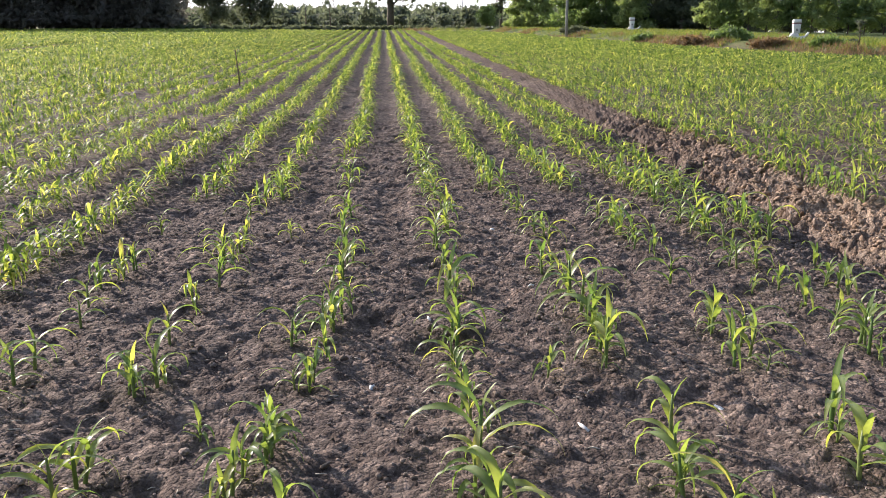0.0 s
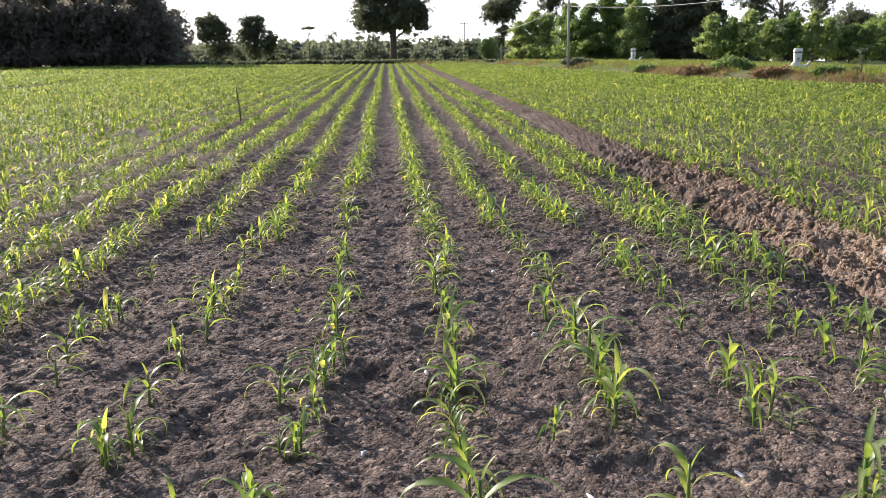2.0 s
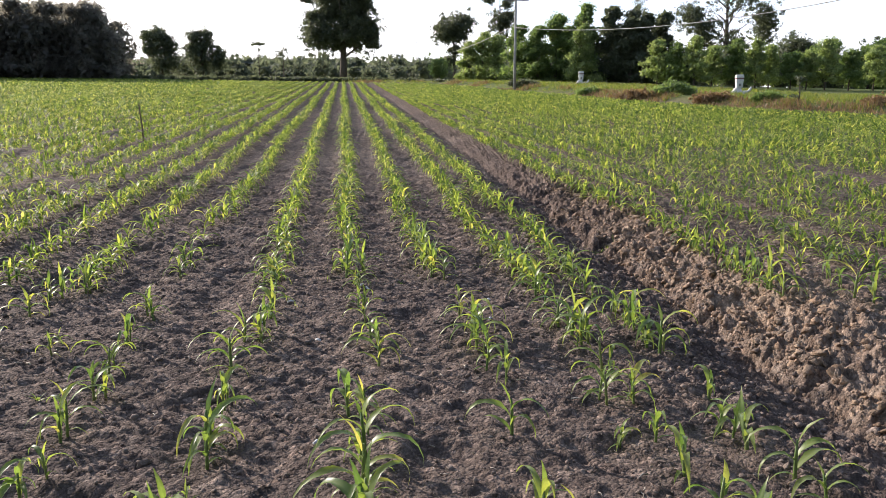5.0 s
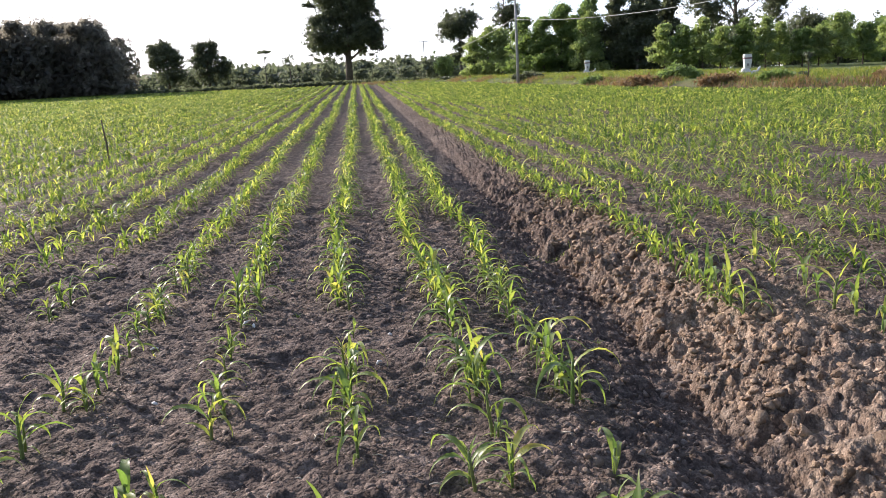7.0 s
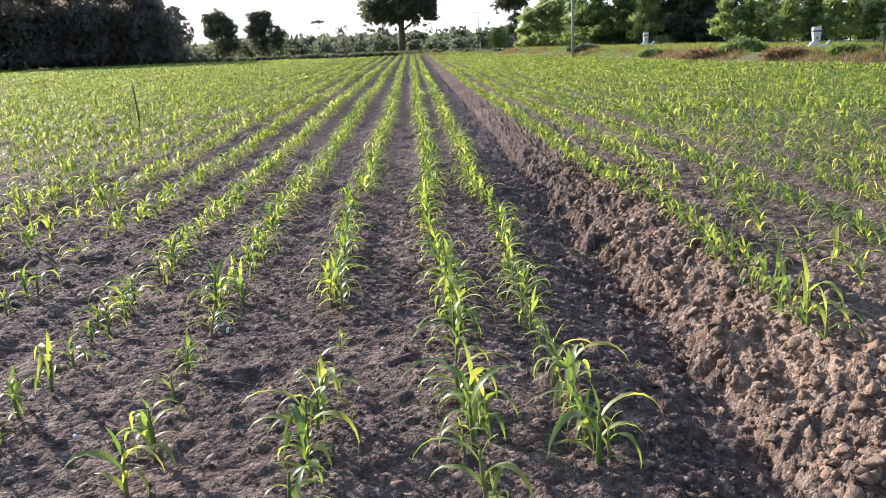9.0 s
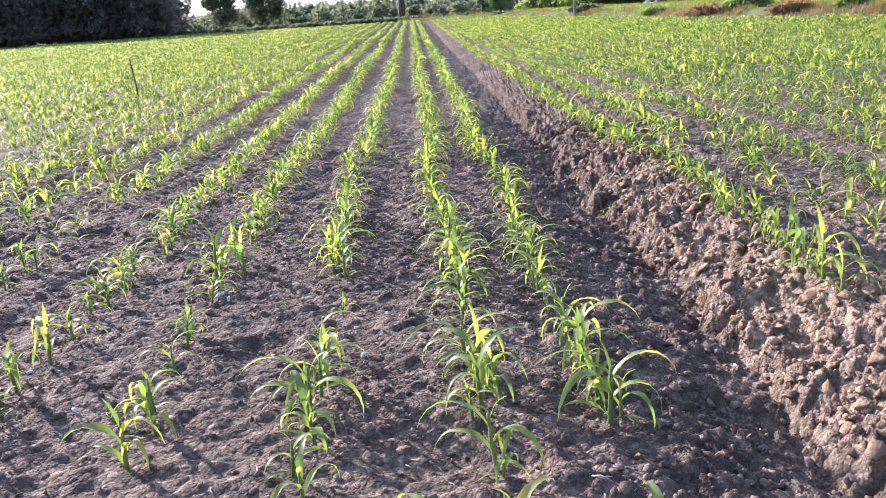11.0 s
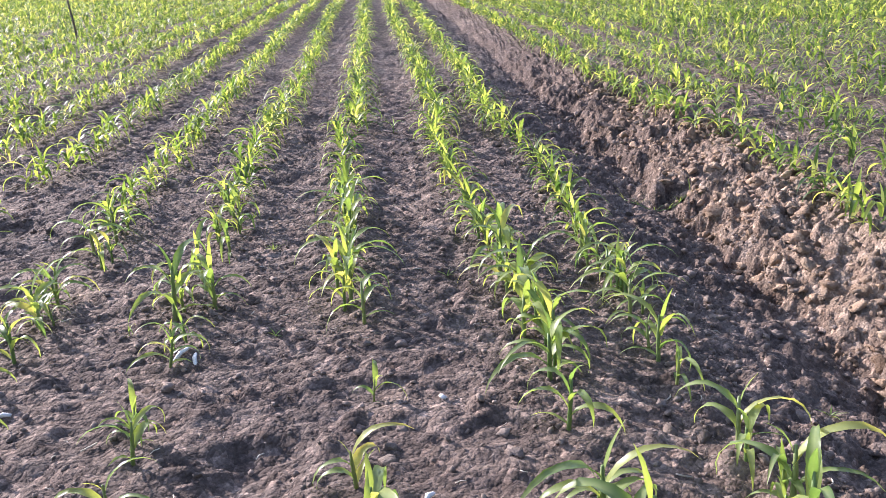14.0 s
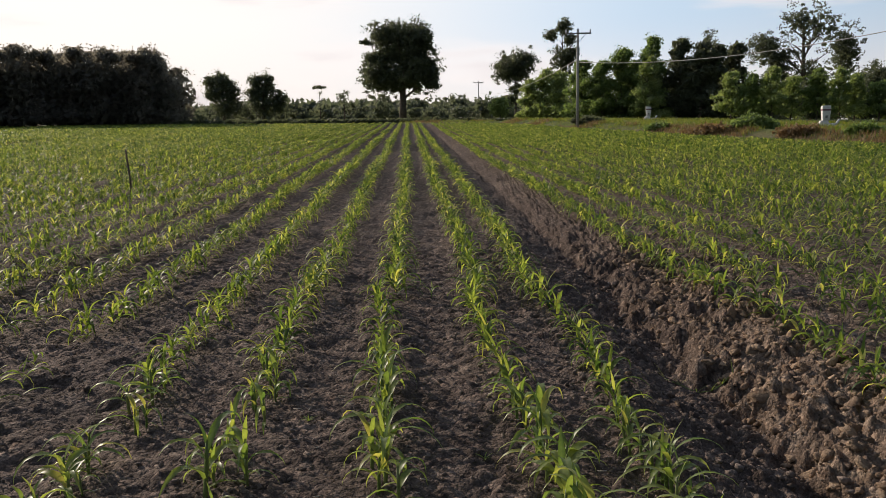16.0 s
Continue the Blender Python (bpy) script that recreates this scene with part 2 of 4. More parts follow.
GREY_METAL = rough_surface("weathered steel", [(0.3, (0.20, 0.20, 0.20)), (0.7, (0.34, 0.33, 0.32))], 5.0, 60.0, 0.5, 0.1, 0.002, 0.0, 0.7)
CABLE = rough_surface("pale cable sheath", [(0.3, (0.42, 0.40, 0.36)), (0.7, (0.55, 0.53, 0.48))], 2.0, 30.0, 0.6, 0.1, 0.002)
WOOD = rough_surface("weathered stick", [(0.3, (0.10, 0.075, 0.055)), (0.7, (0.20, 0.16, 0.12))], 8.0, 60.0, 0.9, 0.5, 0.003)


# ---------------------------------------------------------------- builders
def ob_mesh(name, verts, tris, mat, parent=None, label="", smooth=False, attrs=None):
    """One mesh object from arrays of vertices and triangles."""
    verts, tris = np.asarray(verts, dtype=np.float32), np.asarray(tris, dtype=np.int32)
    me = bpy.data.meshes.new(name)
    me.vertices.add(len(verts))
    me.vertices.foreach_set("co", verts.ravel())
    me.loops.add(tris.size)
    me.loops.foreach_set("vertex_index", tris.ravel())
    me.polygons.add(len(tris))
    me.polygons.foreach_set("loop_start", np.arange(0, tris.size, 3, dtype=np.int32))
    me.polygons.foreach_set("loop_total", np.full(len(tris), 3, dtype=np.int32))
    if smooth:
        me.polygons.foreach_set("use_smooth", np.ones(len(tris), dtype=bool))
    for key, values in (attrs or {}).items():
        at = me.attributes.new(key, "FLOAT", "POINT")
        at.data.foreach_set("value", np.asarray(values, dtype=np.float32))
    me.update(calc_edges=True)
    me.materials.append(mat)
    ob = new(name, me)
    if parent:
        ob.parent = parent
    if label:
        tagged(ob, label)
    return ob


def baked(shapes, pick, scale, turn, place, lean=None, squash=None):
    """Joins many placed copies of a few shapes into one pair of arrays."""
    vs, ts, base = [], [], 0
    for i, (v, t) in enumerate(shapes):
        idx = np.nonzero(pick == i)[0]
        if not len(idx):
            continue
        c, s = np.cos(turn[idx])[:, None], np.sin(turn[idx])[:, None]
        x, y, z = (v[None, :, 0] * scale[idx, None], v[None, :, 1] * scale[idx, None], v[None, :, 2] * scale[idx, None])
        if squash is not None:
            z = z * squash[idx, None]
        p = np.stack([x * c - y * s, x * s + y * c, z], axis=2)
        if lean is not None:
            p[:, :, 0] += z * lean[idx, None, 0]
            p[:, :, 1] += z * lean[idx, None, 1]
        p += place[idx][:, None, :]
        off = base + np.arange(len(idx))[:, None, None] * len(v)
        vs.append(p.reshape(-1, 3))
        ts.append((t[None, :, :] + off).reshape(-1, 3))
        base += len(idx) * len(v)
    return np.concatenate(vs), np.concatenate(ts)


def hashed(ix, iy, seed):
    h = (ix.astype(np.int64) * 374761393 + iy.astype(np.int64) * 668265263 + seed * 982451653) & 0xFFFFFFFF
    h = ((h ^ (h >> 13)) * 1274126177) & 0xFFFFFFFF
    return ((h ^ (h >> 16)) & 0xFFFF) / 65535.0


def vnoise(x, y, seed=0):
    """Smooth value noise from -1 to 1, for arrays."""
    ix, iy = np.floor(x), np.floor(y)
    fx, fy = x - ix, y - iy
    fx, fy = fx * fx * fx * (fx * (fx * 6 - 15) + 10), fy * fy * fy * (fy * (fy * 6 - 15) + 10)
    a = hashed(ix, iy, seed) * (1 - fx) + hashed(ix + 1, iy, seed) * fx
    b = hashed(ix, iy + 1, seed) * (1 - fx) + hashed(ix + 1, iy + 1, seed) * fx
    return (a * (1 - fy) + b * fy) * 2 - 1


def worley(x, y, seed):
    """Packed rounded lumps: 1 on a lump's middle, 0 in the cracks, and each lump's own random height."""
    ix, iy = np.floor(x), np.floor(y)
    best, second, tone = np.full(x.shape, 9.0), np.full(x.shape, 9.0), np.zeros(x.shape)
    for dx in (-1, 0, 1):
        for dy in (-1, 0, 1):
            cx, cy = ix + dx, iy + dy
            px, py = cx + hashed(cx, cy, seed), cy + hashed(cx, cy, seed + 7)
            d = np.hypot(x - px, y - py)
            near = d < best
            second = np.where(near, best, np.minimum(second, d))
            tone = np.where(near, hashed(cx, cy, seed + 13), tone)
            best = np.minimum(best, d)
    edge = np.clip((second - best) * 1.9, 0, 1)
    return np.sqrt(edge * (2 - edge)), tone


def tube(points, radii, sides=8, cap=True):
    """A tapered tube along a line of points."""
    pts = [Vector(p) for p in points]
    vs, ts = [], []
    for i, p in enumerate(pts):
        d = (pts[min(i + 1, len(pts) - 1)] - pts[max(i - 1, 0)]).normalized()
        u = d.orthogonal().normalized() if abs(d.z) < 0.9 else Vector((1, 0, 0)).cross(d).normalized()
        w = d.cross(u)
        for j in range(sides):
            a = 2 * math.pi * j / sides
            vs.append(p + (u * math.cos(a) + w * math.sin(a)) * radii[i])
    for i in range(len(pts) - 1):
        for j in range(sides):
            a, b = i * sides + j, i * sides + (j + 1) % sides
            ts += [(a, b, b + sides), (a, b + sides, a + sides)]
    if cap:
        for start in (0, (len(pts) - 1) * sides):
            vs.append(pts[0] if start == 0 else pts[-1])
            k = len(vs) - 1
            for j in range(sides):
                a, b = start + j, start + (j + 1) % sides
                ts.append((k, b, a) if start == 0 else (k, a, b))
    return np.array([tuple(v) for v in vs]), np.array(ts)


def joined(pieces):
    vs, ts, base = [], [], 0
    for v, t in pieces:
        vs.append(np.asarray(v, dtype=float))
        ts.append(np.asarray(t) + base)
        base += len(v)
    return np.concatenate(vs), np.concatenate(ts)


def box_shape(sx, sy, sz, bevel=0.01, at=(0, 0, 0), taper=1.0):
    """A box with bevelled edges that stands on at."""
    bm = bmesh.new()
    bmesh.ops.create_cube(bm, size=1.0)
    for v in bm.verts:
        k = taper if v.co.z > 0 else 1.0
        v.co = Vector((v.co.x * sx * k, v.co.y * sy * k, (v.co.z + 0.5) * sz))
    bmesh.ops.bevel(bm, geom=bm.edges[:], offset=bevel, segments=2, profile=0.5, affect="EDGES")
    bmesh.ops.triangulate(bm, faces=bm.faces[:])
    bm.verts.ensure_lookup_table()
    vs = np.array([tuple(v.co) for v in bm.verts]) + np.array(at)
    ts = np.array([[v.index for v in f.verts] for f in bm.faces])
    bm.free()
    return vs, ts


# ---------------------------------------------------------------- the lie of the land
ROW_DRIFT = -0.043                     # the rows run a little to the left of straight ahead
ROW_X = {"A": -1.78, "B": -1.10, "C": -0.40, "D": 0.33, "E": 1.05, "F": 1.73, "G": 2.41, "H": 2.92, "I": 4.28, "J": 4.95}
EDGE = [(36.0, 26.0), (24.2, 36.2), (20.2, 39.9), (17.1, 46.2), (15.4, 54.0), (12.4, 68.0), (9.8, 80.0), (6.5, 89.0), (-3.0, 92.0)]


def along(y):
    return ROW_DRIFT * (y - 7.0)


def rise(x, y):
    """The field climbs gently away from the viewer, a little more towards the wood, and flattens out beyond the hedge."""
    k = 1.0
    up = 0.033 * k * np.log1p(np.exp(np.clip((y - 6.8) / k, -30, 30))) + 0.033 * np.maximum(0, (y - 6.8) - 30 * k)
    top = 4.0
    up = np.where(up < top - 0.4, up, top - 0.4 * np.exp(-np.maximum(up - top + 0.4, 0) / 0.4))
    tilt = np.clip((y - 9.0) / 25.0, 0, 1)
    return up - np.clip(np.where(x > 0, 0.018, 0.010) * x, -0.6, 1.2) * tilt * tilt * (3 - 2 * tilt)


def beyond_edge(x, y):
    """Metres past the field's right-hand edge."""
    best = np.full(np.shape(x), -1e3)
    out = np.full(np.shape(x), 1e9)
    for (x0, y0), (x1, y1) in zip(EDGE, EDGE[1:]):
        dx, dy = x1 - x0, y1 - y0
        ln = math.hypot(dx, dy)
        t = np.clip(((x - x0) * dx + (y - y0) * dy) / ln ** 2, 0, 1)
        d = np.hypot(x - x0 - t * dx, y - y0 - t * dy)
        side = ((x - x0) * dy - (y - y0) * dx) / ln
        near = d < out
        best = np.where(near, np.where(side > 0, d, -d), best)
        out = np.where(near, d, out)
    return best


def ditch_u(x, y):
    """Sideways distance from the ditch's line, whose wall breaks off in blocks."""
    x, y = np.asarray(x, dtype=float), np.asarray(y, dtype=float)
    wob = 0.08 * vnoise(y * 1.3, y * 0 + 3.1, 5) + 0.05 * vnoise(y * 4.1, y * 0 + 8.7, 6)
    wob = wob * np.clip((24 - y) / 12, 0.12, 1)
    u = x - (3.55 + ROW_DRIFT * (y - 8.0)) + wob
    wall = (np.abs(u - 0.2) < 0.5) & (y > 1.0) & (y < 20)
    if wall.any():
        fade = np.clip(1 - np.abs(u[wall] - 0.2) / 0.5, 0, 1) * np.clip((20 - y[wall]) / 8, 0, 1)
        xx = x[wall] + 0.05 * vnoise(x[wall] * 7, y[wall] * 7, 15)
        _, t1 = worley(xx * 3.4, y[wall] * 3.4, 66)
        _, t2 = worley(xx * 8.5, y[wall] * 8.5, 67)
        u[wall] += fade * (0.16 * (t1 - 0.5) + 0.06 * (t2 - 0.5))
    return u


DITCH_U = [-0.68, -0.38, -0.02, 0.13, 0.23, 0.36, 0.62, 0.88, 1.20]
DITCH_Z = [0.0, -0.06, -0.165, -0.215, -0.115, -0.065, -0.005, 0.035, 0.0]


def ground_z(x, y, fine=True):
    x, y = np.asarray(x, dtype=float), np.asarray(y, dtype=float)
    u = ditch_u(x, y)
    far = np.clip((y - 60) / 30, 0, 1)
    z = rise(x, y) + np.interp(u, DITCH_U, DITCH_Z) * np.interp(y, [3.0, 5.6], [0.68, 1.0]) * (1 - 0.45 * np.clip((y - 10) / 12, 0, 1) - 0.15 * far)
    s = beyond_edge(x, y)
    bank = np.clip((s + 0.3) / 2.2, 0, 1)
    z = z + 0.50 * bank * bank * (3 - 2 * bank) * np.clip((96 - y) / 8, 0, 1)
    tilled = np.clip(1 - (s + 0.5) / 1.0, 0, 1) * np.clip((95 - y) / 3, 0, 1)
    z = z + 0.030 * vnoise(x * 0.9, y * 0.7, 1) * tilled
    if fine:
        rough = np.interp(u, [-1.1, -0.5, 0.12, 0.26, 0.9, 1.6], [0.0, 0.30, 0.42, 1.0, 0.85, 0.0]) * np.clip((22 - y) / 9, 0.1, 1)
        n1 = np.abs(vnoise(x * 5.5 + 0.7 * vnoise(x * 9, y * 9, 11), y * 5.5, 2))
        n2 = np.abs(vnoise(x * 13.0, y * 13.0 + 0.8 * vnoise(x * 21, y * 21, 12), 3))
        n3 = np.abs(vnoise(x * 29.0, y * 29.0, 4))
        close = (y > 1.0) & (y < 26) & (x > -3.2) & (x < 6.5)
        if close.any():
            xx, yy, rr = x[close], y[close], rough[close]
            xx = xx + 0.02 * vnoise(xx * 14, yy * 14, 61)
            lump1, tone1 = worley(xx * 6.0, yy * 6.0, 63)
            lump2, tone2 = worley(xx * 14.0, yy * 14.0, 64)
            lump3, tone3 = worley(xx * 30.0, yy * 30.0, 65)
            add = rr * (0.070 * lump1 * tone1 ** 2 + 0.046 * lump2 * tone2 ** 1.5 + 0.014 * lump3 * tone3 - 0.048) + (1 - rr) * (0.014 * lump1 * tone1 ** 2 + 0.020 * lump2 * tone2 ** 2 + 0.009 * lump3 * tone3 - 0.011)
            z[close] += tilled[close] * add
        z = z + tilled * ((0.016 + 0.045 * rough) * n1 + (0.016 + 0.02 * rough) * n2 + (0.011 + 0.008 * rough) * n3 - 0.026)
        pits = np.clip(vnoise(x * 2.7, y * 2.7, 7) - 0.45, 0, 1)
        z = z - 0.10 * pits * tilled
    return z


def zed(x, y):
    return float(ground_z(np.array([x]), np.array([y]))[0])


def spread(start, step, growth, stop):
    out, v = [], start
    while abs(v) < stop:
        step *= growth
        v += step if start >= 0 else -step
        out.append(v)
    return out


def build_ground():
    xs = list(np.arange(-2.6, 3.2, 0.027)) + list(np.arange(3.2, 4.6, 0.014)) + list(np.arange(4.6, 5.4, 0.03))
    xs = [-2.6 - (a - 1.0) for a in spread(1.0, 0.03, 1.09, 3000)][::-1] + xs + [xs[-1] + (a - 1.0) for a in spread(1.0, 0.03, 1.09, 3000)]
    ys = list(np.arange(1.8, 5.0, 0.026)) + list(np.arange(5.0, 9.6, 0.020)) + list(np.arange(9.6, 14.0, 0.040))
    ys = [1.8 - (a - 1.0) for a in spread(1.0, 0.04, 1.14, 3000)][::-1] + ys + [ys[-1] + (a - 1.0) for a in spread(1.0, 0.06, 1.05, 3500)]
    X, Y = np.meshgrid(np.array(xs), np.array(ys))
    Z = ground_z(X, Y)
    nx, ny = len(xs), len(ys)
    V = np.stack([X, Y, Z], axis=2).reshape(-1, 3)
    i = (np.arange(ny - 1)[:, None] * nx + np.arange(nx - 1)[None, :]).ravel()
    T = np.concatenate([np.stack([i, i + 1, i + nx + 1], 1), np.stack([i, i + nx + 1, i + nx], 1)])
    u, s = ditch_u(X, Y), beyond_edge(X, Y)
    clay = np.interp(u, [-0.1, 0.20, 0.34, 1.0, 2.0], [0.0, 0.6, 1.0, 0.8, 0.0]) * (0.75 + 0.5 * vnoise(X * 1.7, Y * 1.7, 9)) * np.interp(Y, [7, 12.5], [1.0, 0.18])
    foot = np.clip(1 - np.abs(s - 0.35) / 0.8, 0, 1) * np.clip((Y - 32) / 5, 0, 1) * np.clip((64 - Y) / 10, 0, 1)
    clay = np.maximum(clay, foot * np.clip(0.8 + 0.8 * vnoise(X * 0.6, Y * 0.6, 73), 0, 1))
    # darkening by distance from the ditch line, strongest at the wall's foot
    ditch_dark = np.interp(u, [-0.45, -0.12, 0.14, 0.24], [0.0, 0.12, 0.45, 0.0]) * np.clip(0.75 + 0.5 * vnoise(X * 2.3, Y * 2.3, 71), 0, 1) * np.interp(Y, [4.0, 8.0], [0.4, 1.0])
    # darker over floor and bank farther out, where the clay colour fades
    far_dark = np.interp(u, [-0.25, 0.1, 0.75, 1.1], [0.0, 0.75, 0.65, 0.0]) * np.interp(Y, [8.0, 13.0], [0.0, 1.0])
    ditch_dark = np.maximum(ditch_dark, far_dark * np.clip(0.85 + 0.5 * vnoise(X * 1.3, Y * 0.8, 72), 0, 1))
    green = np.clip((s + 0.4) / 0.8, 0, 1) * (1 - 0.8 * foot)
    green = np.maximum(green, np.clip((Y - 94) / 2, 0, 1))
    green = np.maximum(green, np.clip((-X - 0.9 * 38 - 0.25 * (Y - 60)) / 2, 0, 1) * (Y > 40))
    ob = ob_mesh("ground", V, T, SOIL, smooth=True, attrs={"ditch_dark": ditch_dark.ravel(), "bank": np.clip(clay, 0, 1).ravel(), "grass": green.ravel()})
    tagged(ob, "dark brown tilled field soil with a drainage ditch", "ground", kind="structure")


build_ground()


# ---------------------------------------------------------------- maize
def leaf_shape(length, width, h0, azimuth, up, droop, segs, across=True, twist=0.0):
    """An arching blade: starts at height h0 on the stem, climbs at up degrees and bends over by droop degrees."""
    pts, p, r = [], [0.0, h0], 0.0
    for i in range(segs + 1):
        t = i / segs
        pts.append((p[0], p[1]))
        ang = radians(up - droop * t ** 1.15)
        p = [p[0] + math.cos(ang) * length / segs, p[1] + math.sin(ang) * length / segs]
    ca, sa = math.cos(azimuth), math.sin(azimuth)
    vs, rib = [], []
    for i, (d, z) in enumerate(pts):
        t = i / segs
        w = width * (min(1.0, 0.45 + 2.2 * t) * max(0.0, 1 - t ** 1.8) + 0.02)
        tw = twist * t
        lift = 0.20 * w
        row = [(-w / 2, lift), (0.0, 0.0), (w / 2, lift)] if across else [(-w / 2, 0.0), (w / 2, 0.0)]
        for s, l in row:
            l += 0.10 * w * math.sin(15.0 * t + azimuth * 3 + 60 * s) * (abs(s) > 0)      # wavy margins
            sx, sz = s * math.cos(tw), s * math.sin(tw) + l
            vs.append((d * ca - sx * sa, d * sa + sx * ca, z + sz))
            rib.append(1.0 if across and s == 0 else 0.0)
    k = 3 if across else 2
    ts = []
    for i in range(segs):
        for j in range(k - 1):
            a = i * k + j
            ts += [(a, a + 1, a + k + 1), (a, a + k + 1, a + k)]
    return np.array(vs), np.array(ts), rib


def plant_leaves(rng, segs, across, count, wide=1.0, flat=0.0):
    """The blades of one young plant, in two ranks: old ones arch over and hang, the youngest stands upright."""
    plane = rng.uniform(0, 2 * math.pi)
    out = []
    for i in range(count):
        young = i / max(1, count - 1)
        az = plane + math.pi * (i % 2) + rng.uniform(-0.6, 0.6)
        if i == count - 1:
            length, up, droop = rng.uniform(0.09, 0.15), rng.uniform(60, 88), rng.uniform(5, 80)
        elif i == 0:
            length, up, droop = rng.uniform(0.11, 0.18), rng.uniform(25, 50), rng.uniform(60, 110)
        else:
            length, up, droop = rng.uniform(0.19, 0.31), 50 + 22 * young + rng.uniform(-12, 10), rng.uniform(118, 182)
        up -= flat
        width = rng.uniform(0.027, 0.040) * wide * (0.68 if i in (0, count - 1) else 1.0)
        out.append(leaf_shape(length, width, 0.02 + 0.125 * young, az, up, droop, segs, across, rng.uniform(-0.7, 0.7)))
    return out


def maize_template(rng, small=False):
    root = new("maize_plant")
    n = 4 if small else rng.choice((5, 5, 6, 6))
    lean = rng.uniform(-0.01, 0.01)
    v, t = tube([(0, 0, -0.03), (lean * 0.3, 0, 0.03), (lean, 0, 0.10), (lean, 0.0, 0.165)], [0.0085, 0.0080, 0.0068, 0.0040], 7)
    ob_mesh("stem", v, t, STEM, root, "pale green maize stem", True)
    for v, t, rib in plant_leaves(rng, 8, True, n):
        dry = rng.uniform(0.0, 0.8)
        tip = [dry * max(0.0, (i // 3 / 8 - 0.6) / 0.4) for i in range(len(v))]
        ob_mesh("leaf", v, t, MAIZE, root, "", True, {"rib": rib, "tip": tip})
    if small:
        tagged(root, "small pale yellow-green maize seedling in tilled soil", "maize plant", "maize plants in rows")
    else:
        tagged(root, "young maize plant with arching green leaves in soil", "maize plant", "maize plants in rows")
    return root


def known_plants(key):
    """The plants of one row, in order: distance along the row, sideways shift, size."""
    return sorted((y, dx, SIZES[size]) for size, spots in SETS[key].items() for y, dx in spots)


def full_rows():
    """Plants of the rows: where each stands, and how big it is."""
    rng = random.Random(5)
    spots = []
    for key in SETS:
        known = known_plants(key)
        for y, dx, k in known:
            x = ROW_X[key] + along(y) + dx
            spots.append((key, x, y, k * rng.uniform(0.92, 1.10)))
            if k > 1.1 or rng.random() < 0.3:        # lush ones are two stems side by side
                spots.append((key, x + rng.gauss(0, 0.02), y + rng.choice((-1, 1)) * rng.uniform(0.04, 0.09), k * rng.uniform(0.6, 0.9)))
        # farther on the rows have hardly a gap
        start = {"C": 10.8, "D": 9.3, "E": 9.2, "F": 8.2, "G": 7.3, "H": 7.8, "I": 7.2, "J": 9.0}.get(key, 99)
        ys, ds = [q[0] for q in known], [q[1] for q in known]
        for a, b in zip(ys, ys[1:]):
            n = int((b - a) / 0.13)
            for i in range(1, n + 1):
                if a > start:
                    y = a + (b - a) * i / (n + 1) + rng.gauss(0, 0.02)
                    spots.append((key, ROW_X[key] + along(y) + np.interp(y, ys, ds) + rng.gauss(0, 0.025), y, rng.uniform(0.8, 1.15)))
    return spots


# Rows of maize: distance along the row and sideways shift of each plant, in metres, by size.
SET_A = {"small": [(7.98, -0.1)], "middling": [(3.56, 0.04), (3.72, 0.07), (4.3, 0.08), (4.65, -0.0), (5.08, -0.07), (5.33, -0.0), (5.47, 0.02), (6.65, -0.1)], "large": []}
SET_B = {"small": [(3.02, 0.32), (6.31, 0.32)], "middling": [(2.58, -0.08), (3.38, -0.04), (3.52, 0.02), (4.02, -0.05), (5.01, 0.01), (5.48, -0.05), (5.62, -0.02), (5.83, -0.11), (5.94, -0.02), (6.41, -0.05), (7.24, -0.15), (7.62, -0.14), (7.7, -0.07)], "large": [(2.71, -0.02), (4.62, -0.06)]}
SET_C = {"small": [(4.69, 0.15), (9.95, -0.14)], "middling": [(2.7, -0.16), (2.81, -0.09), (3.01, -0.07), (3.5, -0.06), (3.91, 0.06), (4.43, 0.06), (4.53, 0.1), (8.34, -0.01), (8.67, -0.02), (8.77, 0.0), (9.33, -0.08), (9.52, -0.01)], "large": [(2.6, -0.18), (3.56, 0.02), (4.02, -0.13), (4.27, 0.07), (5.09, 0.07), (5.55, 0.09), (5.99, 0.04), (6.48, 0.02), (7.09, 0.01), (10.61, -0.16), (10.76, -0.09)]}
SET_D = {"small": [(4.46, 0.03), (7.64, 0.09)], "middling": [(3.13, -0.03), (3.35, -0.04), (3.66, -0.04), (4.09, -0.01), (4.21, 0.01), (4.82, 0.05), (6.44, 0.02), (6.5, 0.12), (6.68, 0.13), (6.99, 0.14), (7.28, 0.13), (7.84, 0.11), (7.95, 0.0), (8.12, 0.12), (8.21, 0.06), (8.41, 0.08), (8.88, 0.13), (9.12, 0.02), (9.26, 0.1), (9.38, 0.06), (9.68, 0.02), (10.08, -0.0), (10.4, 0.04), (11.43, -0.02), (12.81, -0.14), (13.56, -0.15)], "large": [(2.53, -0.04), (2.84, -0.03), (3.89, -0.04), (4.99, 0.02), (5.48, 0.03), (5.94, 0.01), (8.52, 0.03)]}
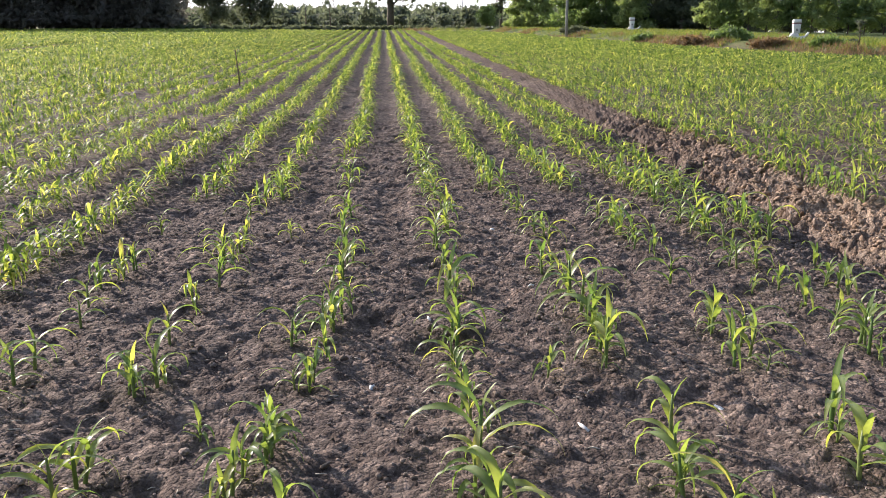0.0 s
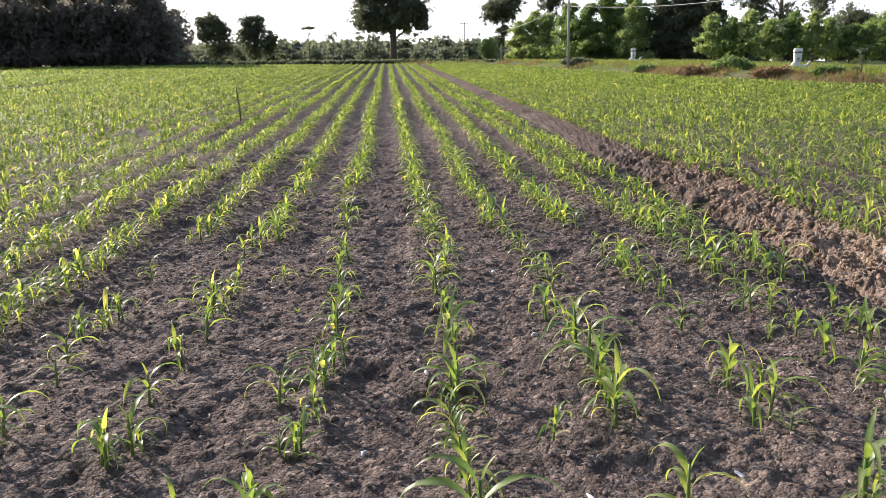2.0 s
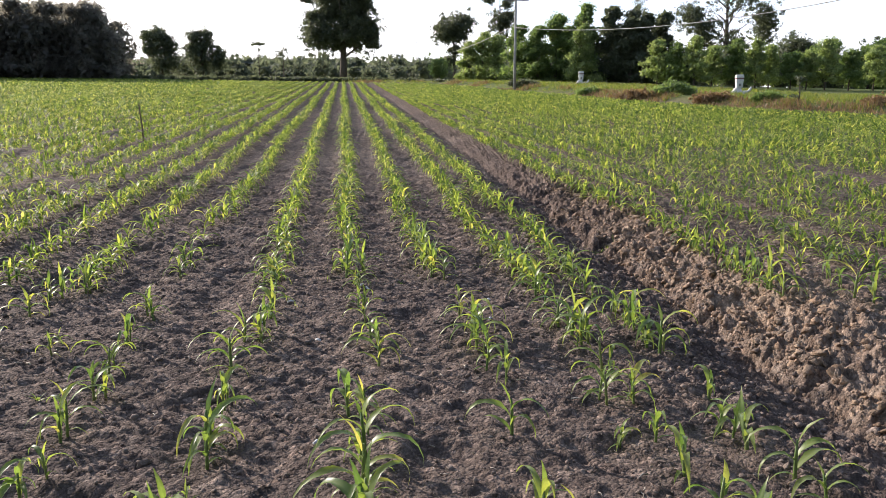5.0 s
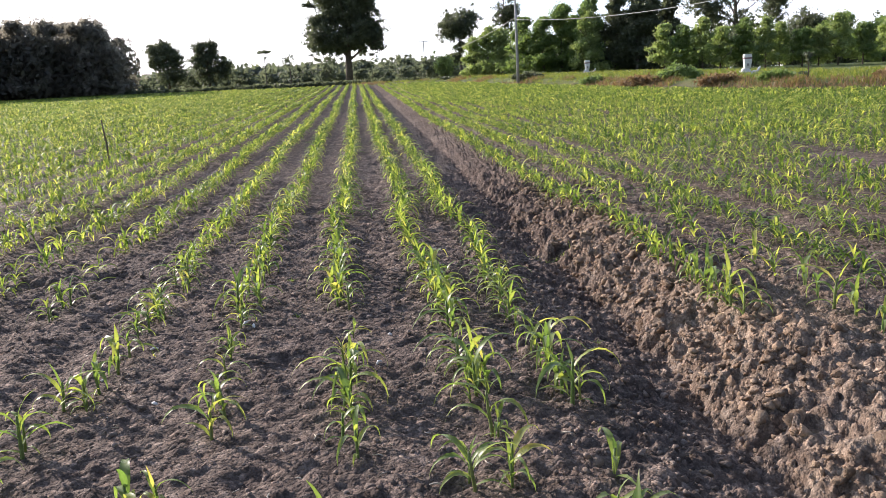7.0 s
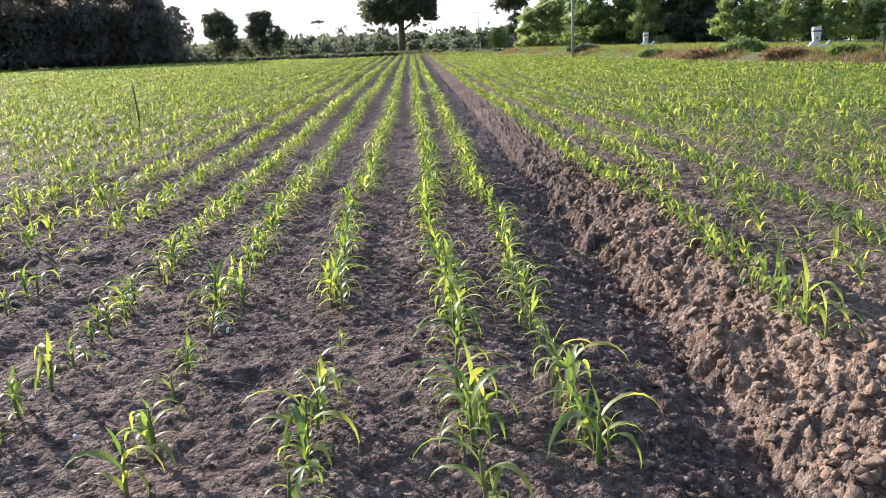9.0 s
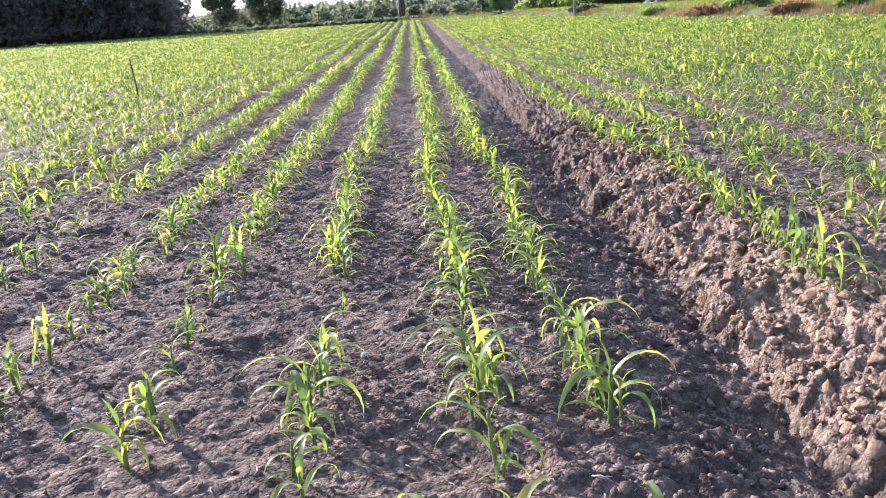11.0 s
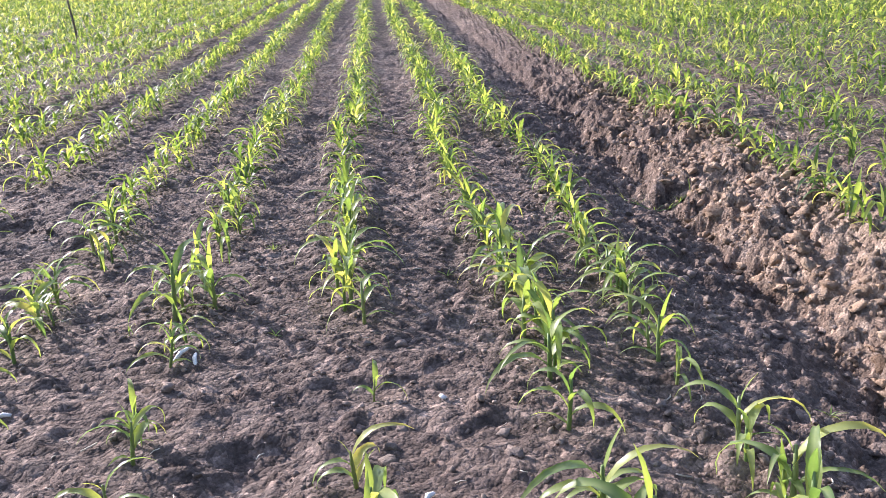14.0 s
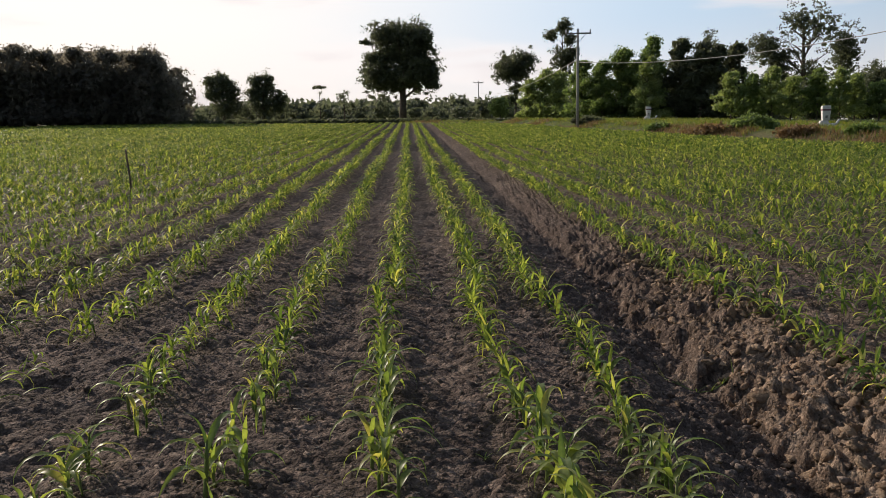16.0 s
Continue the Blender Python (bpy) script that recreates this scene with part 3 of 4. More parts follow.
SET_E = {"small": [(3.55, -0.35), (5.37, 0.03), (7.06, 0.06), (7.21, 0.03), (7.65, 0.04), (9.24, 0.06)], "middling": [(2.73, -0.04), (2.99, 0.03), (5.02, 0.04), (5.28, -0.05), (5.98, 0.13), (6.25, 0.15), (6.41, 0.1), (6.8, 0.07), (7.88, 0.05), (8.28, 0.09), (8.4, -0.08), (8.56, -0.02), (8.9, 0.06), (9.81, -0.09), (9.98, -0.01), (11.12, -0.08), (12.21, -0.08), (12.86, -0.07)], "large": [(2.54, -0.08), (3.71, -0.04), (3.86, -0.03), (4.09, -0.0), (4.39, 0.0), (4.75, 0.02), (8.13, -0.05), (9.13, -0.04), (10.78, -0.06)]}
SET_F = {"small": [(7.38, 0.1)], "middling": [(3.6, 0.02), (3.67, -0.11), (3.78, 0.01), (3.97, 0.05), (4.15, -0.03), (4.98, 0.03), (5.62, 0.13), (5.85, 0.06), (6.44, 0.09), (6.89, 0.05), (7.96, 0.07), (10.47, -0.08), (10.79, -0.1), (11.4, -0.12), (12.03, -0.15)], "large": [(2.66, -0.08), (2.97, -0.02), (6.05, 0.11), (6.27, 0.07), (6.61, 0.09), (8.21, 0.01), (8.62, -0.02), (9.41, -0.05), (9.72, -0.06)]}
SET_G = {"small": [(4.89, -0.16)], "middling": [(4.21, 0.0), (4.54, 0.0), (4.92, 0.02), (5.37, 0.06), (7.1, 0.02), (7.42, 0.03), (9.4, -0.03), (10.15, -0.05), (10.57, -0.06), (11.14, -0.07), (11.84, -0.08)], "large": [(3.77, -0.08), (3.92, -0.04), (5.28, -0.1), (5.86, 0.06), (6.22, 0.04), (6.31, 0.11), (6.41, 0.03), (6.66, 0.01), (7.6, 0.07), (8.04, 0.05), (8.53, 0.03), (8.94, 0.02)]}
SET_H = {"small": [(7.38, -0.05)], "middling": [(4.5, -0.05), (4.81, -0.1), (4.98, -0.16), (5.34, -0.05), (6.52, -0.03), (6.94, -0.03), (7.54, -0.06), (7.88, -0.06), (8.39, -0.05), (9.26, 0.01), (9.45, 0.0), (10.1, 0.08), (10.66, 0.09), (11.17, 0.01)], "large": [(6.09, -0.02), (6.3, -0.02), (6.68, 0.0), (8.12, -0.0), (8.78, -0.01)]}
SET_I = {"small": [], "middling": [(7.12, -0.04), (7.97, 0.02), (8.39, 0.06), (8.82, 0.01), (8.95, 0.08), (9.22, 0.12), (9.33, 0.14), (9.76, 0.18), (10.11, 0.21), (10.52, 0.17), (10.85, 0.16), (11.03, 0.06), (11.53, 0.03), (12.22, 0.09), (12.77, 0.11)], "large": [(7.28, -0.05)]}
SET_J = {"small": [], "middling": [(10.1, 0.08), (10.61, 0.22), (11.05, 0.19), (11.66, 0.23), (12.13, 0.26)], "large": []}
SETS = {"A": SET_A, "B": SET_B, "C": SET_C, "D": SET_D, "E": SET_E, "F": SET_F, "G": SET_G, "H": SET_H, "I": SET_I, "J": SET_J}
SIZES = {"small": 0.66, "middling": 0.96, "large": 1.14}
LONE = [(1.83, 11.68, 0.55), (1.62, 13.4, 0.5), (-0.80, 6.55, 0.5), (0.86, 3.62, 0.5), (0.80, 8.0, 0.45), (0.62, 7.2, 0.4)]


def blade_plant(rng, segs, count, wide, across=False, flat=0.0):
    """A plain plant for the far field."""
    return joined([(v, t) for v, t, _ in plant_leaves(rng, segs, across, count, wide, flat)])


def build_maize():
    rng = random.Random(11)
    spots = full_rows()
    # the rows go on beyond the plants set by hand
    dense = []
    for key in SETS:
        known = known_plants(key)
        y = known[-1][0] + 0.12
        while y < 11.5:
            dense.append((key, ROW_X[key] + along(y) + rng.gauss(0, 0.03), y, rng.uniform(0.85, 1.2)))
            y += rng.uniform(0.08, 0.19)
        y = known[0][0] - 0.2
        while y > 0.4:
            dense.append((key, ROW_X[key] + along(y) + rng.gauss(0, 0.03), y, rng.uniform(0.85, 1.2)))
            y -= rng.uniform(0.15, 0.35)
    spots += [d for d in dense if d[2] > 1.75 and (d[0] not in 'I' or d[2] > 7.0 or d[2] < 3.0)]
    spots.sort(key=lambda s: abs(s[1] - 1.0) * 0.5 + s[2])
    spots, far_spots = spots[:360], [s for s in spots[360:] if s[2] < 11.6]
    pool = [maize_template(rng) for _ in range(14)]
    tiny = [maize_template(rng, True) for _ in range(3)]
    used = set()

    def place(tpl, x, y, k):
        m = Matrix.LocRotScale((x, y, zed(x, y) - 0.005), Euler((rng.gauss(0, 0.06), rng.gauss(0, 0.06), rng.uniform(0, 6.283))), (k, k, k * rng.uniform(0.9, 1.12)))
        if tpl.name in used:
            copy_thing(tpl, m)
        else:
            used.add(tpl.name)
            tpl.matrix_basis = m

    for x, y, k in LONE:
        place(rng.choice(tiny), x, y, k)
    for i, (key, x, y, k) in enumerate(spots):
        place(pool[i % 14] if i < 14 else rng.choice(pool), x, y, k)
    # the same rows farther on, joined
    shapes = [blade_plant(rng, 8, 5, 1.0, True) for _ in range(10)]
    k = len(far_spots)
    nr = np.random.default_rng(2)
    pos = np.array([(s[1], s[2], zed(s[1], s[2]) - 0.005) for s in far_spots])
    v, t = baked(shapes, nr.integers(0, 10, k), np.array([s[3] for s in far_spots]), nr.uniform(0, 6.283, k), pos, nr.normal(0, 0.06, (k, 2)))
    tagged(ob_mesh("maize_rows", v, t, MAIZE_FAR, smooth=True), "rows of young green maize beside the ditch", "maize crop", kind="stuff")
    for t in tiny:
        if t.name not in used:
            place(t, 1.75, 12.3 + 0.3 * len(used), 0.5)


build_maize()


def field_rows():
    """Side positions of all rows: left of the ditch and right of it."""
    left = [-1.78 - 0.69 * i for i in range(1, 90)]
    mid = list(ROW_X.values())
    right = [4.95 + 0.68 * i for i in range(1, 50)]
    return left, mid, right


def build_field():
    rng = np.random.default_rng(3)
    pr = random.Random(8)
    left, mid, right = field_rows()
    px, py = [], []
    for x0 in left + mid + right:
        near_row = x0 in mid
        y = -9.0 + rng.uniform(0, 0.2)
        n = int((92 - y) / 0.085)
        ys = y + np.cumsum(rng.uniform(0.045, 0.135, n))
        if -38 < x0 < -35.5:
            continue
        keep = rng.random(n) > 0.06
        gap = vnoise(ys * 0.5, ys * 0 + x0 * 3.1, 21)
        keep &= gap < 0.85
        ys = ys[keep]
        if near_row:
            ys = ys[(ys < 1.75) | (ys > 11.5)]
        xs = x0 + along(ys) + rng.normal(0, 0.026, len(ys)) + 0.05 * vnoise(ys * 0.25, ys * 0 + x0 * 1.7, 22)
        px.append(xs)
        py.append(ys)
    x, y = np.concatenate(px), np.concatenate(py)
    ok = (beyond_edge(x, y) < -0.5) & (x > -36 - 0.30 * (y - 60)) & (y < 91.5)
    ok &= (y > -2.5) & (x > -4 - 0.66 * np.maximum(y, 0)) & (x < 6.5 + 0.66 * np.maximum(y, 0))
    ok &= (np.abs(x + 19.0 + 0.02 * (y - 50)) > 0.55) | (y < 38) | (y > 62)
    x, y = x[ok], y[ok]
    z = ground_z(x, y, False)
    d = np.hypot(x - 1.5, y - 3.0)
    tint = 0.98 + 0.14 * vnoise(x * 0.12, y * 0.12, 23)
    bands = [("near", 0, 16, 7, 7, 0.76), ("middle", 16, 34, 4, 7, 1.05), ("far", 34, 60, 3, 5, 1.9), ("farthest", 60, 400, 3, 4, 2.9)]
    for tag, d0, d1, segs, count, widen in bands:
        i = np.nonzero((d >= d0) & (d < d1))[0]
        shapes = [blade_plant(pr, segs, count, widen, False, 4.0) for _ in range(12)]
        k = len(i)
        pos = np.stack([x[i], y[i], z[i] - 0.01], 1)
        size = rng.uniform(0.86, 1.24, k) * tint[i]
        v, t = baked(shapes, rng.integers(0, 12, k), size, rng.uniform(0, 6.283, k), pos, rng.normal(0, 0.08, (k, 2)))
        ob = ob_mesh("maize_rows", v, t, MAIZE_FAR)
        tagged(ob, "long rows of young green maize across the field", "maize crop", kind="stuff")


build_field()


# ---------------------------------------------------------------- soil crumbs, clods and straw
def lump(rng, rings=1, facets=0):
    """A crumb or clod: a dented ball, broken off flat along a few planes."""
    bm = bmesh.new()
    bmesh.ops.create_icosphere(bm, subdivisions=rings, radius=1.0)
    flat = (rng.uniform(0.6, 0.95), rng.uniform(0.5, 0.85))
    off = Vector((rng.uniform(0, 50), rng.uniform(0, 50), rng.uniform(0, 50)))
    cuts = [(Vector((rng.gauss(0, 1), rng.gauss(0, 1), rng.gauss(0, 1))).normalized(), rng.uniform(0.38, 0.70)) for _ in range(facets)]
    for v in bm.verts:
        k = 1 + 0.55 * noise.noise(v.co * 1.4 + off) + 0.55 * noise.noise(v.co * 3.1 + off) + 0.45 * noise.noise(v.co * 7.3 + off)
        p = v.co * k * (rng.uniform(0.84, 1.16) if facets else 1.0)
        for d, r in cuts:
            p -= d * max(0.0, p.dot(d) - r) * 0.92
        v.co = Vector((p.x, p.y * flat[0], p.z * flat[1]))
    vs = np.array([tuple(v.co) for v in bm.verts])
    ts = np.array([[v.index for v in f.verts] for f in bm.faces])
    bm.free()
    return vs, ts


def scatter_lumps(name, mat, label, x, y, size, rng, shapes, sink=0.25):
    z = ground_z(x, y) + size * (0.72 * 0.5 - sink)
    k = len(x)
    v, t = baked(shapes, rng.integers(0, len(shapes), k), size, rng.uniform(0, 6.283, k), np.stack([x, y, z], 1), rng.normal(0, 0.25, (k, 2)), rng.uniform(0.7, 1.2, k))
    ob = ob_mesh(name, v, t, mat)
    tagged(ob, label, "soil clods", kind="stuff")


def build_clods():
    rng = np.random.default_rng(17)
    pr = random.Random(4)
    small = [lump(pr, 1) for _ in range(6)]
    big = [lump(pr, 2) for _ in range(8)]
    n = 13000
    y = 1.8 + 9.5 * rng.random(n) ** 1.3
    x = rng.uniform(-2.6, 3.3, n)
    size = 0.0045 + 0.014 * rng.random(n) ** 2.6
    scatter_lumps("soil_crumbs", CLOD, "small dry brown soil crumbs on tilled ground", x, y, size, rng, small)
    n = 420
    y = 1.8 + 9.5 * rng.random(n)
    x = rng.uniform(-2.6, 3.2, n)
    scatter_lumps("soil_clods", CLOD, "scattered brown soil clods on tilled ground", x, y, 0.010 + 0.020 * rng.random(n) ** 2.5, rng, big)
    # the bank is a heap of broken clods, and fewer, darker ones lie down the near slope of the ditch
    broken = [lump(pr, 2, 6) for _ in range(14)]
    chips = [lump(pr, 1, 3) for _ in range(16)]

    def bank(n, y0, y1, u0, u1, bias=1.15):
        y = y0 + (y1 - y0) * rng.random(n) ** bias
        u = rng.uniform(u0, u1, n)
        x = u + 3.55 + ROW_DRIFT * (y - 8.0)
        keep = (vnoise(x * 2.2, y * 2.2, 91) > -0.55) & (rng.random(n) < np.interp(ditch_u(x, y), [0.0, 0.25, 0.75, 1.35], [0.55, 1.0, 0.8, 0.12]))
        return x[keep], y[keep]

    x, y = bank(3000, 2.2, 14, 0.05, 1.35)
    scatter_lumps("bank_crumbs", BANK_CLOD, "pale clay crumbs along the ditch bank", x, y, 0.007 + 0.015 * rng.random(len(y)) ** 2, rng, chips, 0.15)
    x, y = bank(3400, 2.2, 13.5, 0.14, 1.15)
    scatter_lumps("bank_clods", BANK_CLOD, "broken lumpy clay clods on the ditch bank", x, y, 0.017 + 0.036 * rng.random(len(y)) ** 2.2, rng, broken, 0.34)
    n = 3600
    y = 2.2 + 12 * rng.random(n) ** 1.15
    u = rng.uniform(-0.85, 0.24, n)
    x = u + 3.55 + ROW_DRIFT * (y - 8.0)
    scatter_lumps("ditch_crumbs", CLOD, "brown soil crumbs down the ditch side", x, y, 0.006 + 0.028 * rng.random(n) ** 3.0, rng, chips, 0.3)
    # the largest clods lie singly
    shared = []
    for v, t in [lump(pr, 3, 8) for _ in range(6)]:
        ob = ob_mesh("clay_clod", v, t, BANK_CLOD)
        shared.append(ob.data)
        bpy.data.objects.remove(ob)
    for i in range(130):
        y = 2.6 + 9.5 * pr.random() ** 1.1
        u = pr.uniform(0.22, 0.95) if i % 5 else pr.uniform(-0.7, 0.1)
        x = u + 3.55 + ROW_DRIFT * (y - 8.0)
        k = 0.036 + 0.052 * pr.random() ** 1.8 if i % 5 else pr.uniform(0.026, 0.045)
        ob = new("clay_clod", shared[i % 6])
        ob.matrix_basis = Matrix.LocRotScale((x, y, zed(x, y) - 0.12 * k), Euler((pr.gauss(0, 0.3), pr.gauss(0, 0.3), pr.uniform(0, 6.283))), (k, k * pr.uniform(0.8, 1.2), k * pr.uniform(0.60, 0.85)))
        tagged(ob, "large broken clod of pale clay beside the ditch", "soil clod", "clay clods along the ditch")


build_clods()


def build_straw():
    rng = np.random.default_rng(23)
    shapes = []
    pr = random.Random(2)
    for _ in range(5):
        bend = pr.uniform(-0.15, 0.15)
        shapes.append(tube([(-0.5, 0, 0), (0, bend, 0.04), (0.5, 0, 0)], [0.05, 0.06, 0.045], 5))
    n = 1200
    y = 1.9 + 9 * rng.random(n) ** 1.2
    x = rng.uniform(-2.4, 3.2, n)
    size = 0.012 + 0.045 * rng.random(n) ** 2
    v, t = baked(shapes, rng.integers(0, 5, n), size, rng.uniform(0, 6.283, n), np.stack([x, y, ground_z(x, y) + 0.004], 1), None, rng.uniform(0.5, 1.5, n))
    tagged(ob_mesh("straw_bits", v, t, STRAW), "scattered pale bits of dry straw on soil", "straw", kind="stuff")


build_straw()


# ---------------------------------------------------------------- trees
def leaf_cloud(rng, blobs, clumps, per_clump, leaf, radius, core=0.3):
    """Leaves in clumps that fill a few ellipsoids (centre, half-axes, share); larger ones close the inside, as far as core goes."""
    w = np.array([b[6] for b in blobs], dtype=float)
    B = np.array([b[:6] for b in blobs], dtype=float)

    def ball(n, power):
        d = rng.normal(0, 1, (n, 3))
        d /= np.linalg.norm(d, axis=1)[:, None]
        return d * (rng.random(n) ** power)[:, None]

    def leaves(p, size):
        n = len(p)
        a = rng.normal(0, 1, (n, 3))
        a /= np.linalg.norm(a, axis=1)[:, None]
        b = np.cross(a, rng.normal(0, 1, (n, 3)))
        b /= np.linalg.norm(b, axis=1)[:, None]
        k = size * rng.uniform(0.6, 1.3, (n, 1))
        q = np.stack([p - a * k, p + b * k * 0.5, p + a * k, p - b * k * 0.5], 1).reshape(-1, 3)
        i = np.arange(n)[:, None] * 4
        return q, np.concatenate([i + np.array([[0, 1, 2]]), i + np.array([[0, 2, 3]])])

    which = rng.choice(len(blobs), clumps, p=w / w.sum())
    c = B[which, :3] + ball(clumps, 0.40) * B[which, 3:6] * (0.94 + 0.24 * rng.normal(0, 1, (clumps, 1)))
    puff = radius * rng.uniform(0.40, 1.6, clumps)
    outer = np.repeat(c, per_clump, 0) + ball(clumps * per_clump, 0.62) * np.repeat(puff, per_clump)[:, None] * np.array([1, 1, 0.7])
    pieces = [leaves(outer, leaf)]
    n = int(clumps * per_clump * core * 0.4)
    if n:
        which = rng.choice(len(blobs), n, p=w / w.sum())
        pieces.append(leaves(B[which, :3] + ball(n, 0.4) * B[which, 3:6] * 0.82, leaf * 2.4))
    return joined(pieces)


def trunk_and_limbs(rng, height, radius, fork, limbs, reach):
    """A leaning, tapering trunk with limbs that rise into the crown."""
    pieces = []
    lean = rng.normal(0, 0.02, 2)
    pts = [(lean[0] * height * t + 0.05 * math.sin(5 * t), lean[1] * height * t, height * t) for t in np.linspace(-0.02, 0.85, 7)]
    trunk = tube(pts, [radius * (1.25 - 0.95 * t) for t in np.linspace(0, 1, 7)], 9)
    for i in range(limbs):
        h = height * (fork + (0.80 - fork) * i / max(1, limbs))
        az = 2.4 * i + rng.uniform(-0.4, 0.4)
        ln = reach * rng.uniform(0.6, 1.0) * (1 - 0.35 * i / max(1, limbs))
        up = rng.uniform(0.45, 0.9)
        q = [(lean[0] * h + math.cos(az) * ln * t, lean[1] * h + math.sin(az) * ln * t, h + ln * up * t ** 0.8) for t in (0, 0.35, 0.7, 1.0)]
        pieces.append(tube(q, [radius * 0.38, radius * 0.26, radius * 0.16, radius * 0.05], 6))
    return trunk, pieces


def tree(name, label, x, y, height, blobs, mat, seed, clumps=160, per_clump=34, leaf=0.30, radius=1.0, trunk_r=0.3, fork=0.3, limbs=7, reach=None, group="", core=0.3):
    rng = np.random.default_rng(seed)
    root = new(name)
    root.location = (x, y, float(ground_z(np.array([x]), np.array([y]), False)[0]) - 0.05)
    trunk, pieces = trunk_and_limbs(rng, height, trunk_r, fork, limbs, reach or height * 0.35)
    ob_mesh("trunk", *trunk, BARK, root, "", True)
    for p in pieces:
        ob_mesh("limb", *p, BARK, root, "", True)
    v, t = leaf_cloud(rng, blobs, clumps, per_clump, leaf, radius, core)
    ob_mesh("crown", v, t, mat, root)
    tagged(root, label, "tree", group)
    return root


def ragged(seed, h, r, low=0.12):
    """An uneven upright crown: lobes that stand out to all sides, narrowing to a ragged tip."""
    pr = random.Random(seed)
    out = []
    for i in range(9):
        f = low + 0.08 + (0.84 - low) * i / 8
        k = r * (1.0 - 0.62 * f) * pr.uniform(0.55, 0.95)
        a = 2.4 * i + pr.uniform(-0.5, 0.5)
        o = r * 0.50 * (1.15 - f)
        out.append((math.cos(a) * o, math.sin(a) * o, h * f, k, k, h * pr.uniform(0.08, 0.13), pr.uniform(0.5, 1.0)))
    out.append((pr.gauss(0, 0.15), 0, h * 0.95, r * 0.20, r * 0.20, h * 0.06, 0.15))
    return out


def build_trees():
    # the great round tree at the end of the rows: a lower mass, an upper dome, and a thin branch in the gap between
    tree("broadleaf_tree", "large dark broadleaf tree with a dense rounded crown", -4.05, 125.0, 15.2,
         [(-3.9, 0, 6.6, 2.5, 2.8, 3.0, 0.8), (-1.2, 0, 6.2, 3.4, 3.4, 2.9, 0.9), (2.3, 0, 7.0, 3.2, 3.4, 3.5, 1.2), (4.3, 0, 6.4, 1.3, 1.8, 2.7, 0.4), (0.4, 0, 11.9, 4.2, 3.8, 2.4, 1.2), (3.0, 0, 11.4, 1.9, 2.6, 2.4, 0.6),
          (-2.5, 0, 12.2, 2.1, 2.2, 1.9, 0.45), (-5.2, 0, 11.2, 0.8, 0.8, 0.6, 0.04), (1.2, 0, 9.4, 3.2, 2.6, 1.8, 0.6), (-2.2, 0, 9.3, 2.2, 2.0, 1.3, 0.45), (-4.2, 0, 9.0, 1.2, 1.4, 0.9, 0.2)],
         TREE_DARK_HAZED, 1, 620, 66, 0.155, 0.85, 0.46, 0.2, 13, 5.4)
    # the pair of trees between the wood and the great tree
    tree("broadleaf_tree", "dark tree with a loose uneven crown by the hedge", -32.8, 135, 8.4,
         [(0.4, 0, 2.6, 2.8, 2.2, 2.5, 1), (-0.2, 0, 6.2, 2.4, 1.9, 1.8, 0.8), (-1.4, 0, 4.6, 1.6, 1.5, 1.4, 0.5), (-2.2, 0, 6.6, 0.9, 0.9, 1.2, 0.15), (1.4, 0, 4.8, 1.5, 1.5, 1.5, 0.45)], TREE_DARK_HAZED, 2, 210, 46, 0.15, 0.8, 0.22)
    tree("broadleaf_tree", "dark tree with a loose uneven crown by the hedge", -26.6, 135, 8.0,
         [(-0.2, 0, 2.7, 2.8, 2.2, 2.6, 1), (-0.9, 0, 6.4, 1.1, 1.1, 1.0, 0.22), (0.9, 0, 6.6, 1.3, 1.1, 1.0, 0.25), (2.6, 0, 3.2, 1.4, 1.5, 2.3, 0.5), (0.4, 0, 5.0, 1.8, 1.4, 1.3, 0.45), (-1.2, 0, 4.6, 1.5, 1.4, 1.3, 0.4)], TREE_DARK_HAZED, 3, 200, 46, 0.15, 0.7, 0.22)
    tree("broadleaf_tree", "small thin flat-topped tree beside the far hedge", -19.9, 150, 6.3, [(0, 0, 6.2, 1.3, 1.1, 0.22, 1), (0.2, 0, 5.2, 0.3, 0.3, 0.3, 0.1)], TREE_DARK_HAZED, 33, 26, 22, 0.14, 0.35, 0.10, 0.6, 4, 1.0, core=0.0)
    tree("broadleaf_tree", "small thin open tree beside the far hedge", -15.6, 150, 6.0, [(0, 0, 4.6, 1.3, 1.1, 1.3, 1)], TREE_DARK_HAZED, 34, 34, 18, 0.14, 0.4, 0.10, 0.4, 5, 1.4, core=0.0)
    # trees along the track to the right
    tree("broadleaf_tree", "dark rounded tree with a slender forked trunk behind bushes", 13.3, 135, 11.2,
         [(0, 0, 8.4, 3.4, 2.8, 2.6, 1), (-1.7, 0, 7.4, 1.6, 1.4, 1.3, 0.3), (1.8, 0, 9.2, 1.0, 1.0, 1.2, 0.2), (0.2, 0, 5.0, 1.4, 1.2, 0.7, 0.14), (-1.0, 0, 3.2, 1.0, 1.0, 0.9, 0.14)], TREE_DARK_HAZED, 4, 280, 48, 0.15, 0.7, 0.22, 0.35, 7, 2.8, core=0.2)
